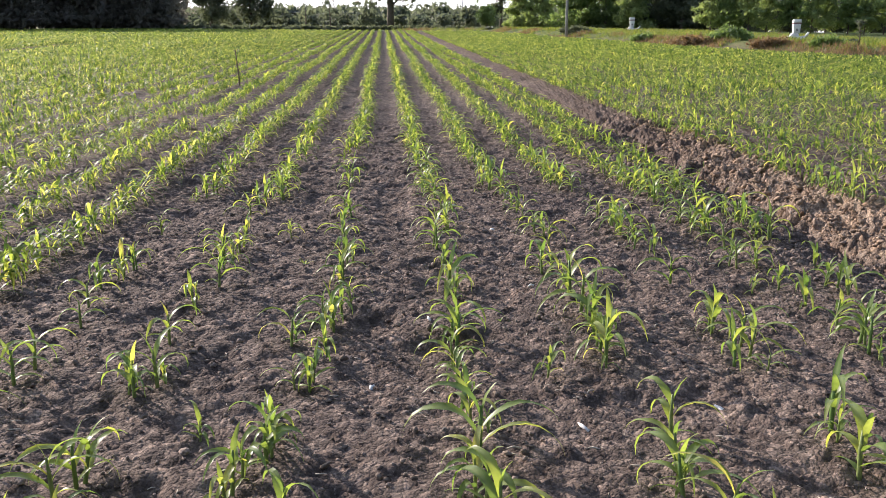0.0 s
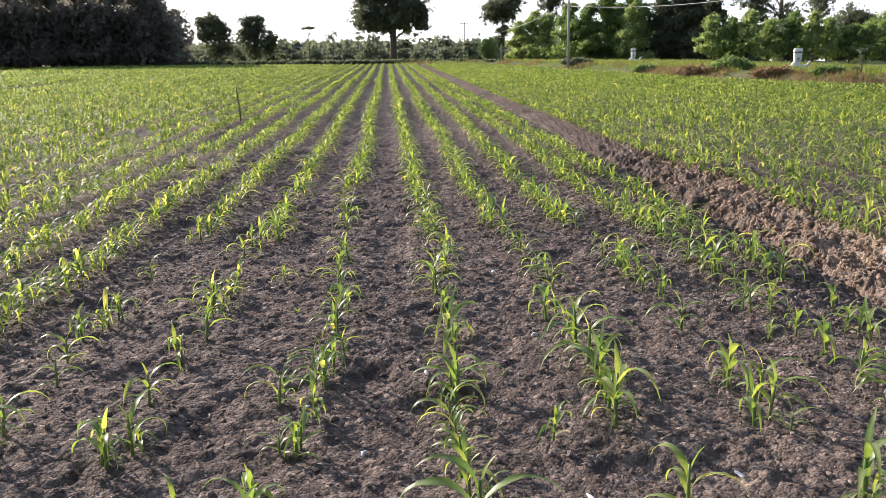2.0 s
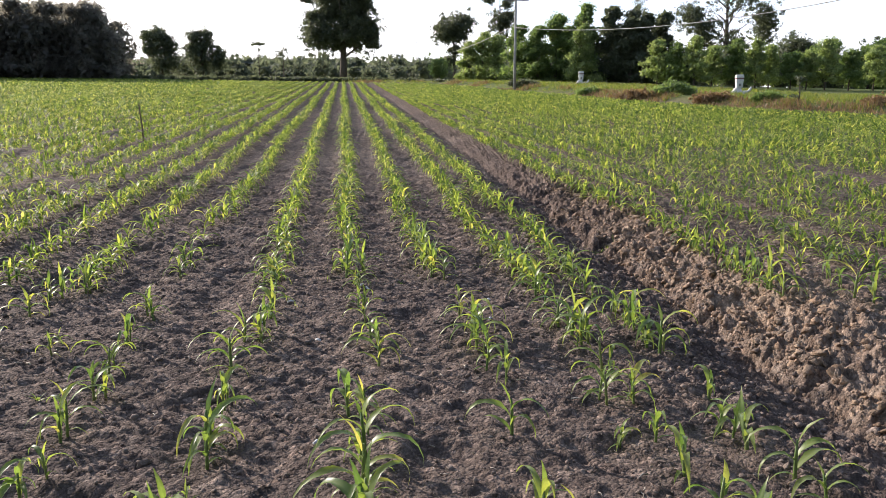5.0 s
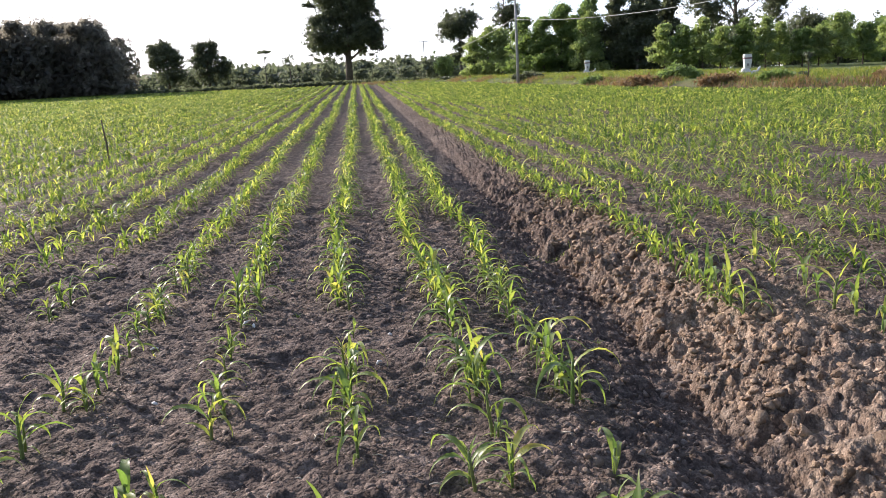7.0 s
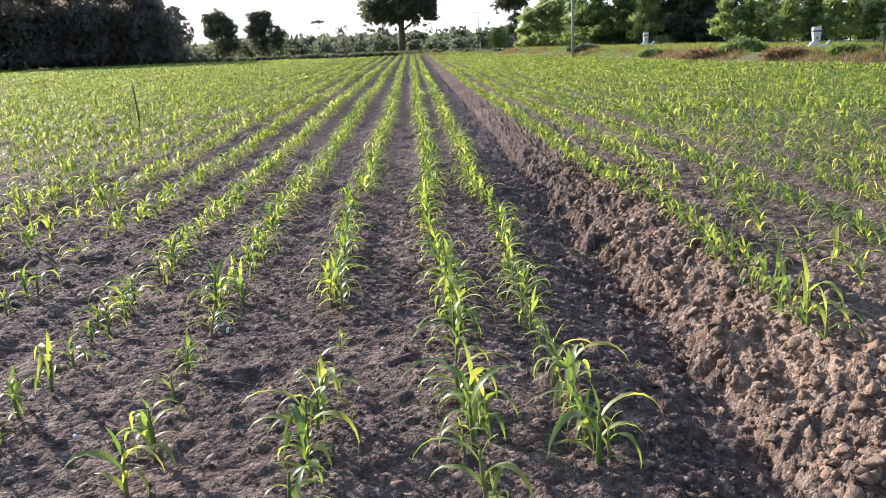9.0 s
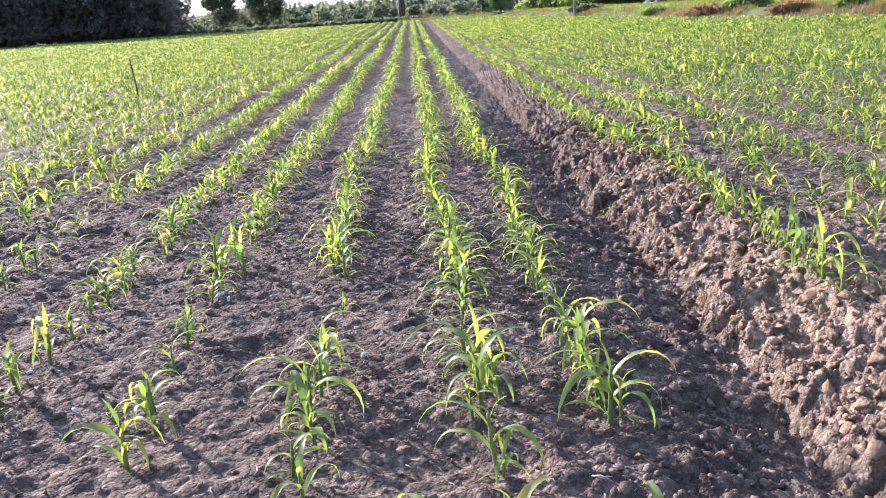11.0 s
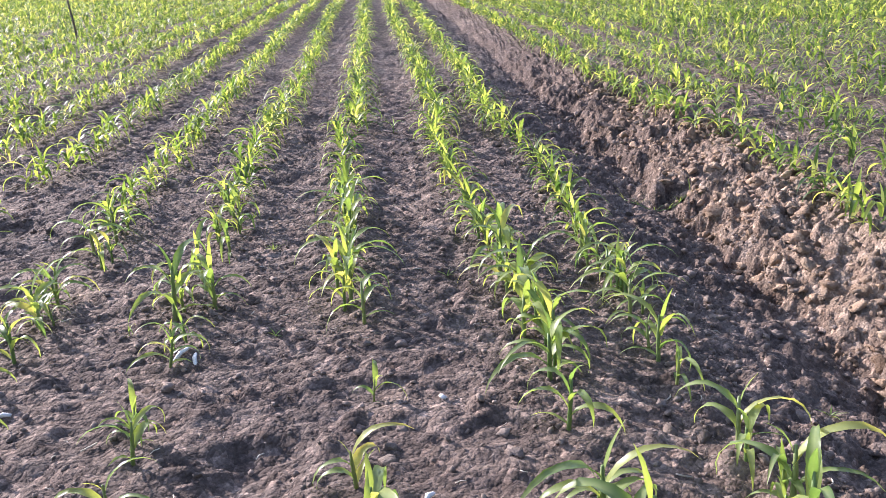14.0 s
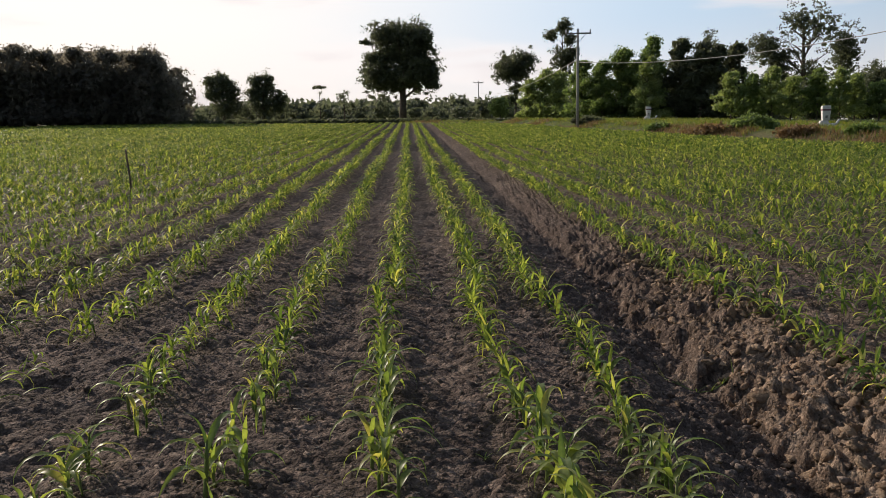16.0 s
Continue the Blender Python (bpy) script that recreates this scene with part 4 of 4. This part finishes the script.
    tree("broadleaf_tree", "tall thin-crowned tree behind the bushes", 18.6, 120, 13.8,
         [(0.1, 0, 12.6, 1.3, 1.2, 1.1, 0.5), (-1.7, 0, 11.6, 0.8, 0.8, 0.7, 0.16), (0.9, 0, 11.0, 1.0, 0.9, 0.8, 0.25), (0.1, 0, 8.4, 2.0, 1.8, 1.5, 1), (1.3, 0, 9.4, 0.9, 0.9, 0.8, 0.2), (0.2, 0, 5.2, 1.6, 1.6, 2.4, 0.5)], TREE_DARK_HAZED, 5, 190, 40, 0.15, 0.6, 0.20, 0.35, 7, 2.2, core=0.12)
    tree("bush", "pale green leafy bush at the field corner", 9.2, 112, 3.5, [(0, 0, 1.8, 1.5, 1.4, 1.6, 1)], TREE_LIGHT, 6, 90, 44, 0.11, 0.5, 0.10, 0.15, 5, 1.0, "bushes by the track")
    for i, (x, y, h, r) in enumerate([(12.3, 104, 5.0, 1.6), (13.9, 103, 6.2, 1.8), (15.4, 102, 5.8, 1.6)]):
        tree("bush", "pale sunlit leafy bush beside the field", x, y, h, ragged(60 + i, h, r * 1.3, 0.0), TREE_LIGHT, 60 + i, 170, 46, 0.12, 0.55, 0.12, 0.12, 6, 1.2, "bushes by the track")
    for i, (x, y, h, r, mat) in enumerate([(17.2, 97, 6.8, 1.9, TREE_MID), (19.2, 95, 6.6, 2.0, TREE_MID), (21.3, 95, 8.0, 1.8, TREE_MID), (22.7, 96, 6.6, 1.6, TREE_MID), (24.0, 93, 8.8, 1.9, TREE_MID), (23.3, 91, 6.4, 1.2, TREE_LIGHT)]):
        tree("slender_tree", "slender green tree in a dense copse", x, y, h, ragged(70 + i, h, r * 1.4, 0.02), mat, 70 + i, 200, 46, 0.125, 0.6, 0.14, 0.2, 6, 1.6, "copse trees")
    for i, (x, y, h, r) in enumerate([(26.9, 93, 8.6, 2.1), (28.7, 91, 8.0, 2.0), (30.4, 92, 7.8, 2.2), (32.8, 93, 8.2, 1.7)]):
        tree("broadleaf_tree", "dark dense tree in the copse", x, y, h, ragged(80 + i, h, r * 1.4, 0.05), TREE_DARK_HAZED, 80 + i, 220, 46, 0.14, 0.6, 0.18, 0.2, 6, 2.0, "copse trees")
    tree("slender_tree", "thin wispy tree rising above the copse", 31.0, 96, 10.2, [(0, 0, 9.0, 0.9, 0.8, 1.1, 1), (0.3, 0, 7.4, 0.8, 0.8, 0.8, 0.4)], TREE_DARK_HAZED, 86, 34, 22, 0.12, 0.4, 0.09, 0.6, 6, 1.1, "copse trees", core=0.0)
    tree("broadleaf_tree", "tall open-crowned dark tree behind the copse", 47.6, 110, 15.0,
         [(1.2, 0, 11.6, 3.8, 3.4, 2.9, 0.55), (-1.0, 0, 12.6, 1.6, 1.5, 1.2, 0.14), (-5.0, 0, 9.2, 1.9, 2.2, 2.2, 0.7), (-3.2, 0, 7.0, 2.4, 2.4, 2.4, 0.6), (5.0, 0, 8.6, 1.9, 2.2, 3.2, 0.8), (1.0, 0, 5.6, 4.5, 3.6, 2.4, 0.6)], TREE_DARK_HAZED, 9, 420, 40, 0.15, 0.62, 0.34, 0.22, 15, 4.8, core=0.12)
    for i, (x, y, h, r) in enumerate([(27.0, 77, 4.2, 1.2), (28.4, 76, 4.0, 1.1), (29.8, 75, 4.6, 1.3), (31.8, 76, 3.8, 1.2), (33.6, 75, 4.5, 1.2), (35.5, 75, 4.4, 1.3), (37.3, 76, 4.0, 1.1), (38.9, 75, 3.3, 1.2), (40.4, 75, 3.4, 1.2), (42.2, 75, 4.6, 1.3), (44.5, 75, 3.6, 1.4), (47.5, 76, 4.2, 1.5)]):
        tree("slender_tree", "young pale green tree in a roadside plantation", x, y, h, ragged(90 + i, h, r * 1.35, 0.14), (TREE_LIGHT, TREE_MID)[i % 3 == 1], 90 + i, 120, 40, 0.10, 0.42, 0.06, 0.2, 6, 1.0, "plantation trees")
    tree("broadleaf_tree", "dark rounded tree far behind the plantation", 61.5, 118, 7.6, [(0, 0, 4.6, 3.6, 3, 2.9, 1)], TREE_DARK_HAZED, 41, 200, 38, 0.18, 0.8, 0.3)
    tree("broadleaf_tree", "dark rounded tree far behind the plantation", 72, 112, 7.4, [(0, 0, 4.2, 5.6, 4, 3.0, 1)], TREE_DARK_HAZED, 42, 220, 38, 0.18, 0.8, 0.3)
    # green growth stands behind the thin end of the plantation
    for i, (x, y, h, r) in enumerate([(51.5, 94, 4.9, 2.2), (54.8, 97, 5.9, 2.6), (58.6, 95, 5.4, 2.5), (62.0, 98, 6.3, 2.8), (66.0, 96, 5.6, 2.6), (70.0, 97, 6.0, 2.8)]):
        tree("broadleaf_tree", "mid-green leafy tree behind the plantation", x, y, h, ragged(160 + i, h, r * 1.5, 0.0), TREE_MID, 160 + i, 170, 44, 0.13, 0.6, 0.12, 0.15, 6, 1.6, "trees behind the plantation")
    # a dense dark growth closes the copse behind
    for i, (x, y, h, r) in enumerate([(20.0, 101, 5.6, 2.4), (25.4, 99, 6.0, 2.6), (29.6, 99, 5.8, 2.6), (35.5, 92, 4.6, 2.2), (41.0, 92, 4.4, 2.6), (46.5, 92, 4.4, 2.6), (52.0, 92, 4.6, 2.6)]):
        tree("bush", "dense dark undergrowth bush behind the copse", x, y, h, [(0, 0, h * 0.45, r, r * 0.7, h * 0.48, 1)], TREE_DARK_HAZED, 140 + i, 120, 40, 0.17, 0.6, 0.1, 0.2, 4, 1.4, "undergrowth bushes", core=0.5)


build_trees()


def build_woods():
    """The dense dark wood along the left of the field, and the wooded rise far behind."""
    rng = np.random.default_rng(31)
    pieces, trunks = [], []
    for i in range(96):
        t = (i % 48 + rng.uniform(0, 0.8)) / 48
        back = i // 48
        x, y = -26.6 - 46 * t - 1.0 * back, 93 - 10 * t + 5.0 * back + rng.uniform(-0.8, 0.8)
        z = float(ground_z(np.array([x]), np.array([y]), False)[0])
        h = (7.7 + 0.9 * t) * min(1.0, 0.80 + 4.0 * t) * rng.uniform(0.95, 1.05)
        pieces.append(leaf_cloud(rng, [(x, y, z + h * 0.52, 1.9, 2.2, h * 0.46, 1), (x, y - 0.6, z + h * 0.16, 1.9, 1.6, h * 0.16, 0.45), (x + rng.normal(0, 0.7), y, z + h * 0.92, 0.9, 1.2, h * 0.09, 0.2)], 48, 28, 0.15, 0.9, 1.1))
        trunks.append(tube([(x, y, z - 0.1), (x + 0.1, y, z + h * 0.3), (x, y + 0.1, z + h * 0.7)], [0.2, 0.16, 0.08], 6))
    root = new("woodland")
    tagged(root, "dense dark wood standing along the field's edge", "wood", kind="stuff")
    ob_mesh("foliage", *joined(pieces), WOOD_LEAF_HAZED, root)
    ob_mesh("trunks", *joined(trunks), BARK, root)
    pieces = []
    for i in range(230):
        x, y = rng.uniform(-170, 190), rng.uniform(210, 330)
        h = rng.uniform(8.6, 10.6) + 0.042 * (y - 270)
        pieces.append(leaf_cloud(rng, [(x, y, 3.6 + h * 0.5, 5.6, 4, h * 0.5, 1)], 26, 16, 0.60, 1.6, 1.6))
    for i in range(190):
        x, y = rng.uniform(-80, 90), rng.uniform(140, 190)
        h = rng.uniform(2.6, 5.4)
        pieces.append(leaf_cloud(rng, [(x, y, 3.6 + h * 0.5, 2.2, 2, h * 0.5, 1)], 16, 18, 0.26, 0.8, 0.8))
    tagged(ob_mesh("far_woods", *joined(pieces), TREE_FAR_HAZED), "belt of far woodland behind the field, leaves tinted for haze", "woods", kind="stuff")
    # low hedge at the end of the field
    pieces = []
    for i in range(190):
        x = -40 + 50 * i / 190 + rng.normal(0, 0.2)
        y = 96 + rng.normal(0, 0.5)
        z = float(ground_z(np.array([x]), np.array([y]), False)[0])
        h = rng.uniform(0.35, 0.62)
        pieces.append(leaf_cloud(rng, [(x, y, z + h * 0.5, 0.5, 0.5, h * 0.5, 1)], 6, 16, 0.11, 0.22, 0.6))
    tagged(ob_mesh("hedge", *joined(pieces), TREE_DARK_HAZED), "low dark hedge along the far end of field", "hedge", kind="stuff")


build_woods()


# ---------------------------------------------------------------- verge, poles, markers, stake
def build_verge():
    rng = np.random.default_rng(41)
    pr = random.Random(6)

    def tuft(blades, tall):
        out = []
        for _ in range(blades):
            v, t, _r = leaf_shape(tall * pr.uniform(0.6, 1.1), 0.022, 0.0, pr.uniform(0, 6.283), pr.uniform(60, 88), pr.uniform(10, 80), 3, False)
            v[:, :2] += np.array([[pr.gauss(0, 0.07), pr.gauss(0, 0.07)]])
            out.append((v, t))
        return joined(out)

    shapes = [tuft(6, 0.26) for _ in range(6)]

    def along_edge(n, lo, hi):
        pts = []
        seg = [(math.hypot(b[0] - a[0], b[1] - a[1]), a, b) for a, b in zip(EDGE, EDGE[1:])]
        total = sum(s[0] for s in seg)
        for d in rng.random(n) * total:
            for ln, a, b in seg:
                if d <= ln:
                    break
                d -= ln
            f = min(1, d / ln)
            nx, ny = (b[1] - a[1]) / ln, -(b[0] - a[0]) / ln
            o = rng.uniform(lo, hi)
            pts.append((a[0] + (b[0] - a[0]) * f + nx * o, a[1] + (b[1] - a[1]) * f + ny * o))
        return np.array(pts)

    for mat, label, n, lo, hi, wide in ((GRASS, "rough green grass on the roadside bank", 15000, 0.5, 18.0, 0.95), (DRY_GRASS, "dry brown grass along the bank's foot", 4200, -0.2, 1.8, 1.05)):
        p = along_edge(n, lo, hi)
        # keep to the far side of the edge
        flip = beyond_edge(p[:, 0], p[:, 1]) < lo - 0.3
        p = p[~flip]
        patch = vnoise(p[:, 0] * 0.35, p[:, 1] * 0.35, 44)
        patch = patch + np.where((p[:, 1] > 34) & (p[:, 1] < 58), 0.3, -0.2) * (mat is DRY_GRASS)
        p = p[patch > (-0.5 if mat is GRASS else -0.1)]
        for mx, my in ((25.5, 55.7), (21.85, 85.0)):
            p = p[np.hypot(p[:, 0] - mx, (p[:, 1] - my + 1.5) * 0.6) > 1.35]
        k = len(p)
        pos = np.stack([p[:, 0], p[:, 1], ground_z(p[:, 0], p[:, 1], False) - 0.02], 1)
        v, t = baked(shapes, rng.integers(0, 6, k), rng.uniform(0.6, 1.5, k) * wide, rng.uniform(0, 6.283, k), pos)
        tagged(ob_mesh("verge_grass", v, t, mat), label, "grass", kind="stuff")
    # shrubby mounds on the bank
    for i, (x, y, r, h, mat, label) in enumerate([(18.9, 49.9, 1.5, 0.85, TREE_MID, "low green shrub on the roadside bank"), (16.9, 50.0, 1.5, 0.65, DRY_GRASS, "rust-brown dry shrub on the roadside bank"), (15.6, 57.0, 1.0, 0.42, TREE_MID, "low dark shrub on the roadside bank"), (13.4, 70.5, 1.5, 0.6, TREE_DARK_HAZED, "low dark shrub on the roadside bank"),
                                                 (21.2, 42.6, 0.9, 0.42, TREE_MID, "low green shrub on the roadside bank"), (19.2, 44.6, 1.2, 0.42, DRY_GRASS, "rust-brown dry shrub on the roadside bank"), (25.2, 38.8, 1.3, 0.45, DRY_GRASS, "rust-brown dry shrub on the roadside bank")]):
        lobes = [(0, 0, h * 0.40, r * 0.6, r * 0.5, h * 0.60, 1), (-r * 0.55, 0, h * 0.22, r * 0.5, r * 0.4, h * 0.42, 0.6), (r * 0.6, 0.1, h * 0.25, r * 0.45, r * 0.4, h * 0.36, 0.5)]
        c = leaf_cloud(np.random.default_rng(50 + i), lobes, 90, 24, 0.07, 0.3)
        ob = ob_mesh("shrub", *c, mat)
        ob.location = (x, y, float(ground_z(np.array([x]), np.array([y]), False)[0]))
        tagged(ob, label, "shrub", "shrubs on the bank")
    tree("sapling", "small dark sapling on the roadside bank", 22.2, 41.4, 1.4, [(0, 0, 1.12, 0.26, 0.24, 0.20, 1), (0.08, 0, 0.72, 0.15, 0.15, 0.14, 0.3), (-0.1, 0, 0.30, 0.30, 0.26, 0.16, 0.5)], TREE_DARK_HAZED, 58, 26, 16, 0.06, 0.12, 0.035, 0.2, 4, 0.25, core=0.1)


build_verge()


def utility_pole(x, y, height, cable_to=None):
    root = new("utility_pole")
    z = float(ground_z(np.array([x]), np.array([y]), False)[0])
    root.location = (x, y, z - 0.1)
    ob_mesh("post", *tube([(0, 0, 0), (0, 0, height * 0.5), (0, 0, height)], [0.12, 0.105, 0.085], 10), CONCRETE, root, "tapered grey concrete post", True)
    ob_mesh("crossarm", *box_shape(2.0, 0.10, 0.11, 0.012, (0, -0.14, height - 0.42)), GREY_METAL, root)
    for s in (-1, 1):
        ob_mesh("brace", *tube([(0.62 * s, -0.14, height - 0.40), (0.05 * s, -0.12, height - 1.0)], [0.02, 0.02], 6), GREY_METAL, root)
        ob_mesh("insulator", *tube([(0.92 * s, -0.14, height - 0.31), (0.92 * s, -0.14, height - 0.22), (0.92 * s, -0.14, height - 0.18), (0.92 * s, -0.14, height - 0.06)], [0.03, 0.07, 0.05, 0.035], 8), WHITE, root, "pale ceramic insulator", True)
    if cable_to:
        a, b, sag = Vector((0.0, -0.12, cable_to[3])), Vector((cable_to[0] - x, cable_to[1] - y, cable_to[2] - z)), cable_to[4]
        pts = [a.lerp(b, t) - Vector((0, 0, sag * 4 * t * (1 - t))) for t in np.linspace(0, 1, 25)]
        ob_mesh("cable", *tube(pts, [0.022] * 25, 6), CABLE, root, "pale overhead cable", True)
    tagged(root, "grey concrete utility pole with a steel crossarm", "utility pole", "poles along the track")
    return root


utility_pole(12.25, 68.5, 7.65, (26.9, 40.5, 6.87, 5.15, 0.89))
utility_pole(8.9, 170.0, 8.5, (12.25, 68.4, 7.2, 6.2, 1.2))


def roadside_marker(x, y, turn):
    root = new("roadside_marker")
    root.matrix_basis = pose(x, y, float(ground_z(np.array([x]), np.array([y]), False)[0]) - 0.02, 0, 0, turn)
    ob_mesh("base", *box_shape(1.02, 0.50, 0.19, 0.02, (-0.02, 0, 0), 0.95), WHITE, root)
    arm = [(0.30, 0, 0.10), (0.52, 0, 0.11), (0.64, 0, 0.20), (0.78, 0, 0.43)]
    ob_mesh("arm", *tube(arm, [0.10, 0.10, 0.09, 0.06], 8), WHITE, root, "upturned white concrete arm", True)
    ob_mesh("foot", *box_shape(0.58, 0.40, 0.18, 0.03, (-0.14, 0, 0.188), 0.72), WHITE, root)
    ob_mesh("post", *box_shape(0.40, 0.30, 0.60, 0.02, (-0.04, 0, 0.364), 1.25), WHITE, root)
    ob_mesh("emblem", *box_shape(0.13, 0.02, 0.15, 0.006, (-0.04, -0.180, 0.52)), GREY_METAL, root, "small grey emblem plate")
    ob_mesh("band", *box_shape(0.50, 0.375, 0.09, 0.012, (-0.04, 0, 0.962)), RED_BAND, root, "dull purple-brown painted band")
    ob_mesh("cap", *box_shape(0.53, 0.40, 0.22, 0.03, (-0.04, 0, 1.050), 0.90), WHITE, root)
    tagged(root, "white painted concrete marker with a faded band", "marker", "roadside markers")
    return root


roadside_marker(25.5, 55.7, -8)
roadside_marker(21.85, 85.0, -8)


def field_stake(x, y):
    z = zed(x, y)
    ob = ob_mesh("stake", *tube([(0.03, 0, -0.15), (0.02, 0, 0.3), (-0.01, 0.01, 0.60), (-0.03, 0, 0.86)], [0.020, 0.019, 0.017, 0.014], 7), WOOD, smooth=True)
    ob.location = (x, y, z)
    tagged(ob, "thin dark wooden stake standing in the maize", "stake")


field_stake(-4.31, 21.1)


def white_scraps():
    """Small pale scraps that lie on the soil."""
    for i, (x, y, ln, turn) in enumerate([(1.085, 7.73, 0.12, 78), (1.135, 7.73, 0.12, 104), (0.566, 7.40, 0.05, 20), (1.99, 6.78, 0.045, 60), (0.95, 4.90, 0.04, 30), (-0.27, 4.05, 0.04, 80), (2.05, 7.34, 0.03, 130), (0.42, 6.9, 0.03, 15), (0.93, 3.12, 0.08, 115), (1.56, 3.27, 0.09, 110), (0.04, 3.52, 0.05, 80), (0.31, 4.41, 0.06, 100), (0.84, 6.44, 0.04, 140)]):
        ob = ob_mesh("scrap", *tube([(-ln / 2, 0, 0), (0, 0.006, 0.006), (ln / 2, 0, 0)], [0.007, 0.009, 0.006], 6), WHITE, smooth=True)
        ob.matrix_basis = pose(x, y, zed(x, y) + 0.006, 0, 0, turn)
        tagged(ob, "small whitish dry stalk scrap lying on soil", "scrap", "pale scraps on the soil")


white_scraps()


def weed(x, y, count, tall, seed):
    """A small weed: a rosette of narrow blades."""
    pr = random.Random(seed)
    root = new("weed")
    root.matrix_basis = pose(x, y, zed(x, y) - 0.004)
    for i in range(count):
        v, t, rib = leaf_shape(tall * pr.uniform(0.6, 1.1), 0.008, 0.0, 2.4 * i + pr.uniform(-0.4, 0.4), pr.uniform(25, 70), pr.uniform(20, 70), 5, True)
        ob_mesh("blade", v, t, MAIZE, root, "", True, {"rib": rib})
    tagged(root, "small green weed growing on the bare soil", "weed", "weeds")


def runner(points, seed):
    """A creeping grass runner along the ditch floor, with short upright blades."""
    pr = random.Random(seed)
    root = new("grass_runner")
    pts = [(x, y, zed(x, y) + 0.012) for x, y in points]
    ob_mesh("runner", *tube(pts, [0.003] * len(pts), 5), STEM, root, "", True)
    for i, (x, y, z) in enumerate(pts):
        for k in range(2):
            v, t, rib = leaf_shape(pr.uniform(0.06, 0.13), 0.006, 0.0, pr.uniform(0, 6.283), pr.uniform(30, 80), pr.uniform(10, 50), 4, True)
            ob_mesh("blade", v + np.array([[x, y, z]]), t, MAIZE, root, "", True, {"rib": rib})
    tagged(root, "thin green grass runner creeping along the ditch", "grass runner")


for i, (x, y, count, tall) in enumerate([(1.24, 8.96, 9, 0.07), (-0.55, 5.60, 10, 0.08), (2.12, 8.52, 6, 0.06), (1.40, 7.94, 6, 0.05), (1.05, 9.50, 5, 0.05), (3.07, 9.40, 5, 0.07), (3.36, 7.30, 6, 0.06), (0.70, 4.30, 5, 0.05)]):
    weed(x, y, count, tall, 200 + i)
runner([(3.36, 10.05), (3.44, 9.98), (3.52, 9.90), (3.60, 9.86), (3.68, 9.90), (3.76, 9.95)], 300)
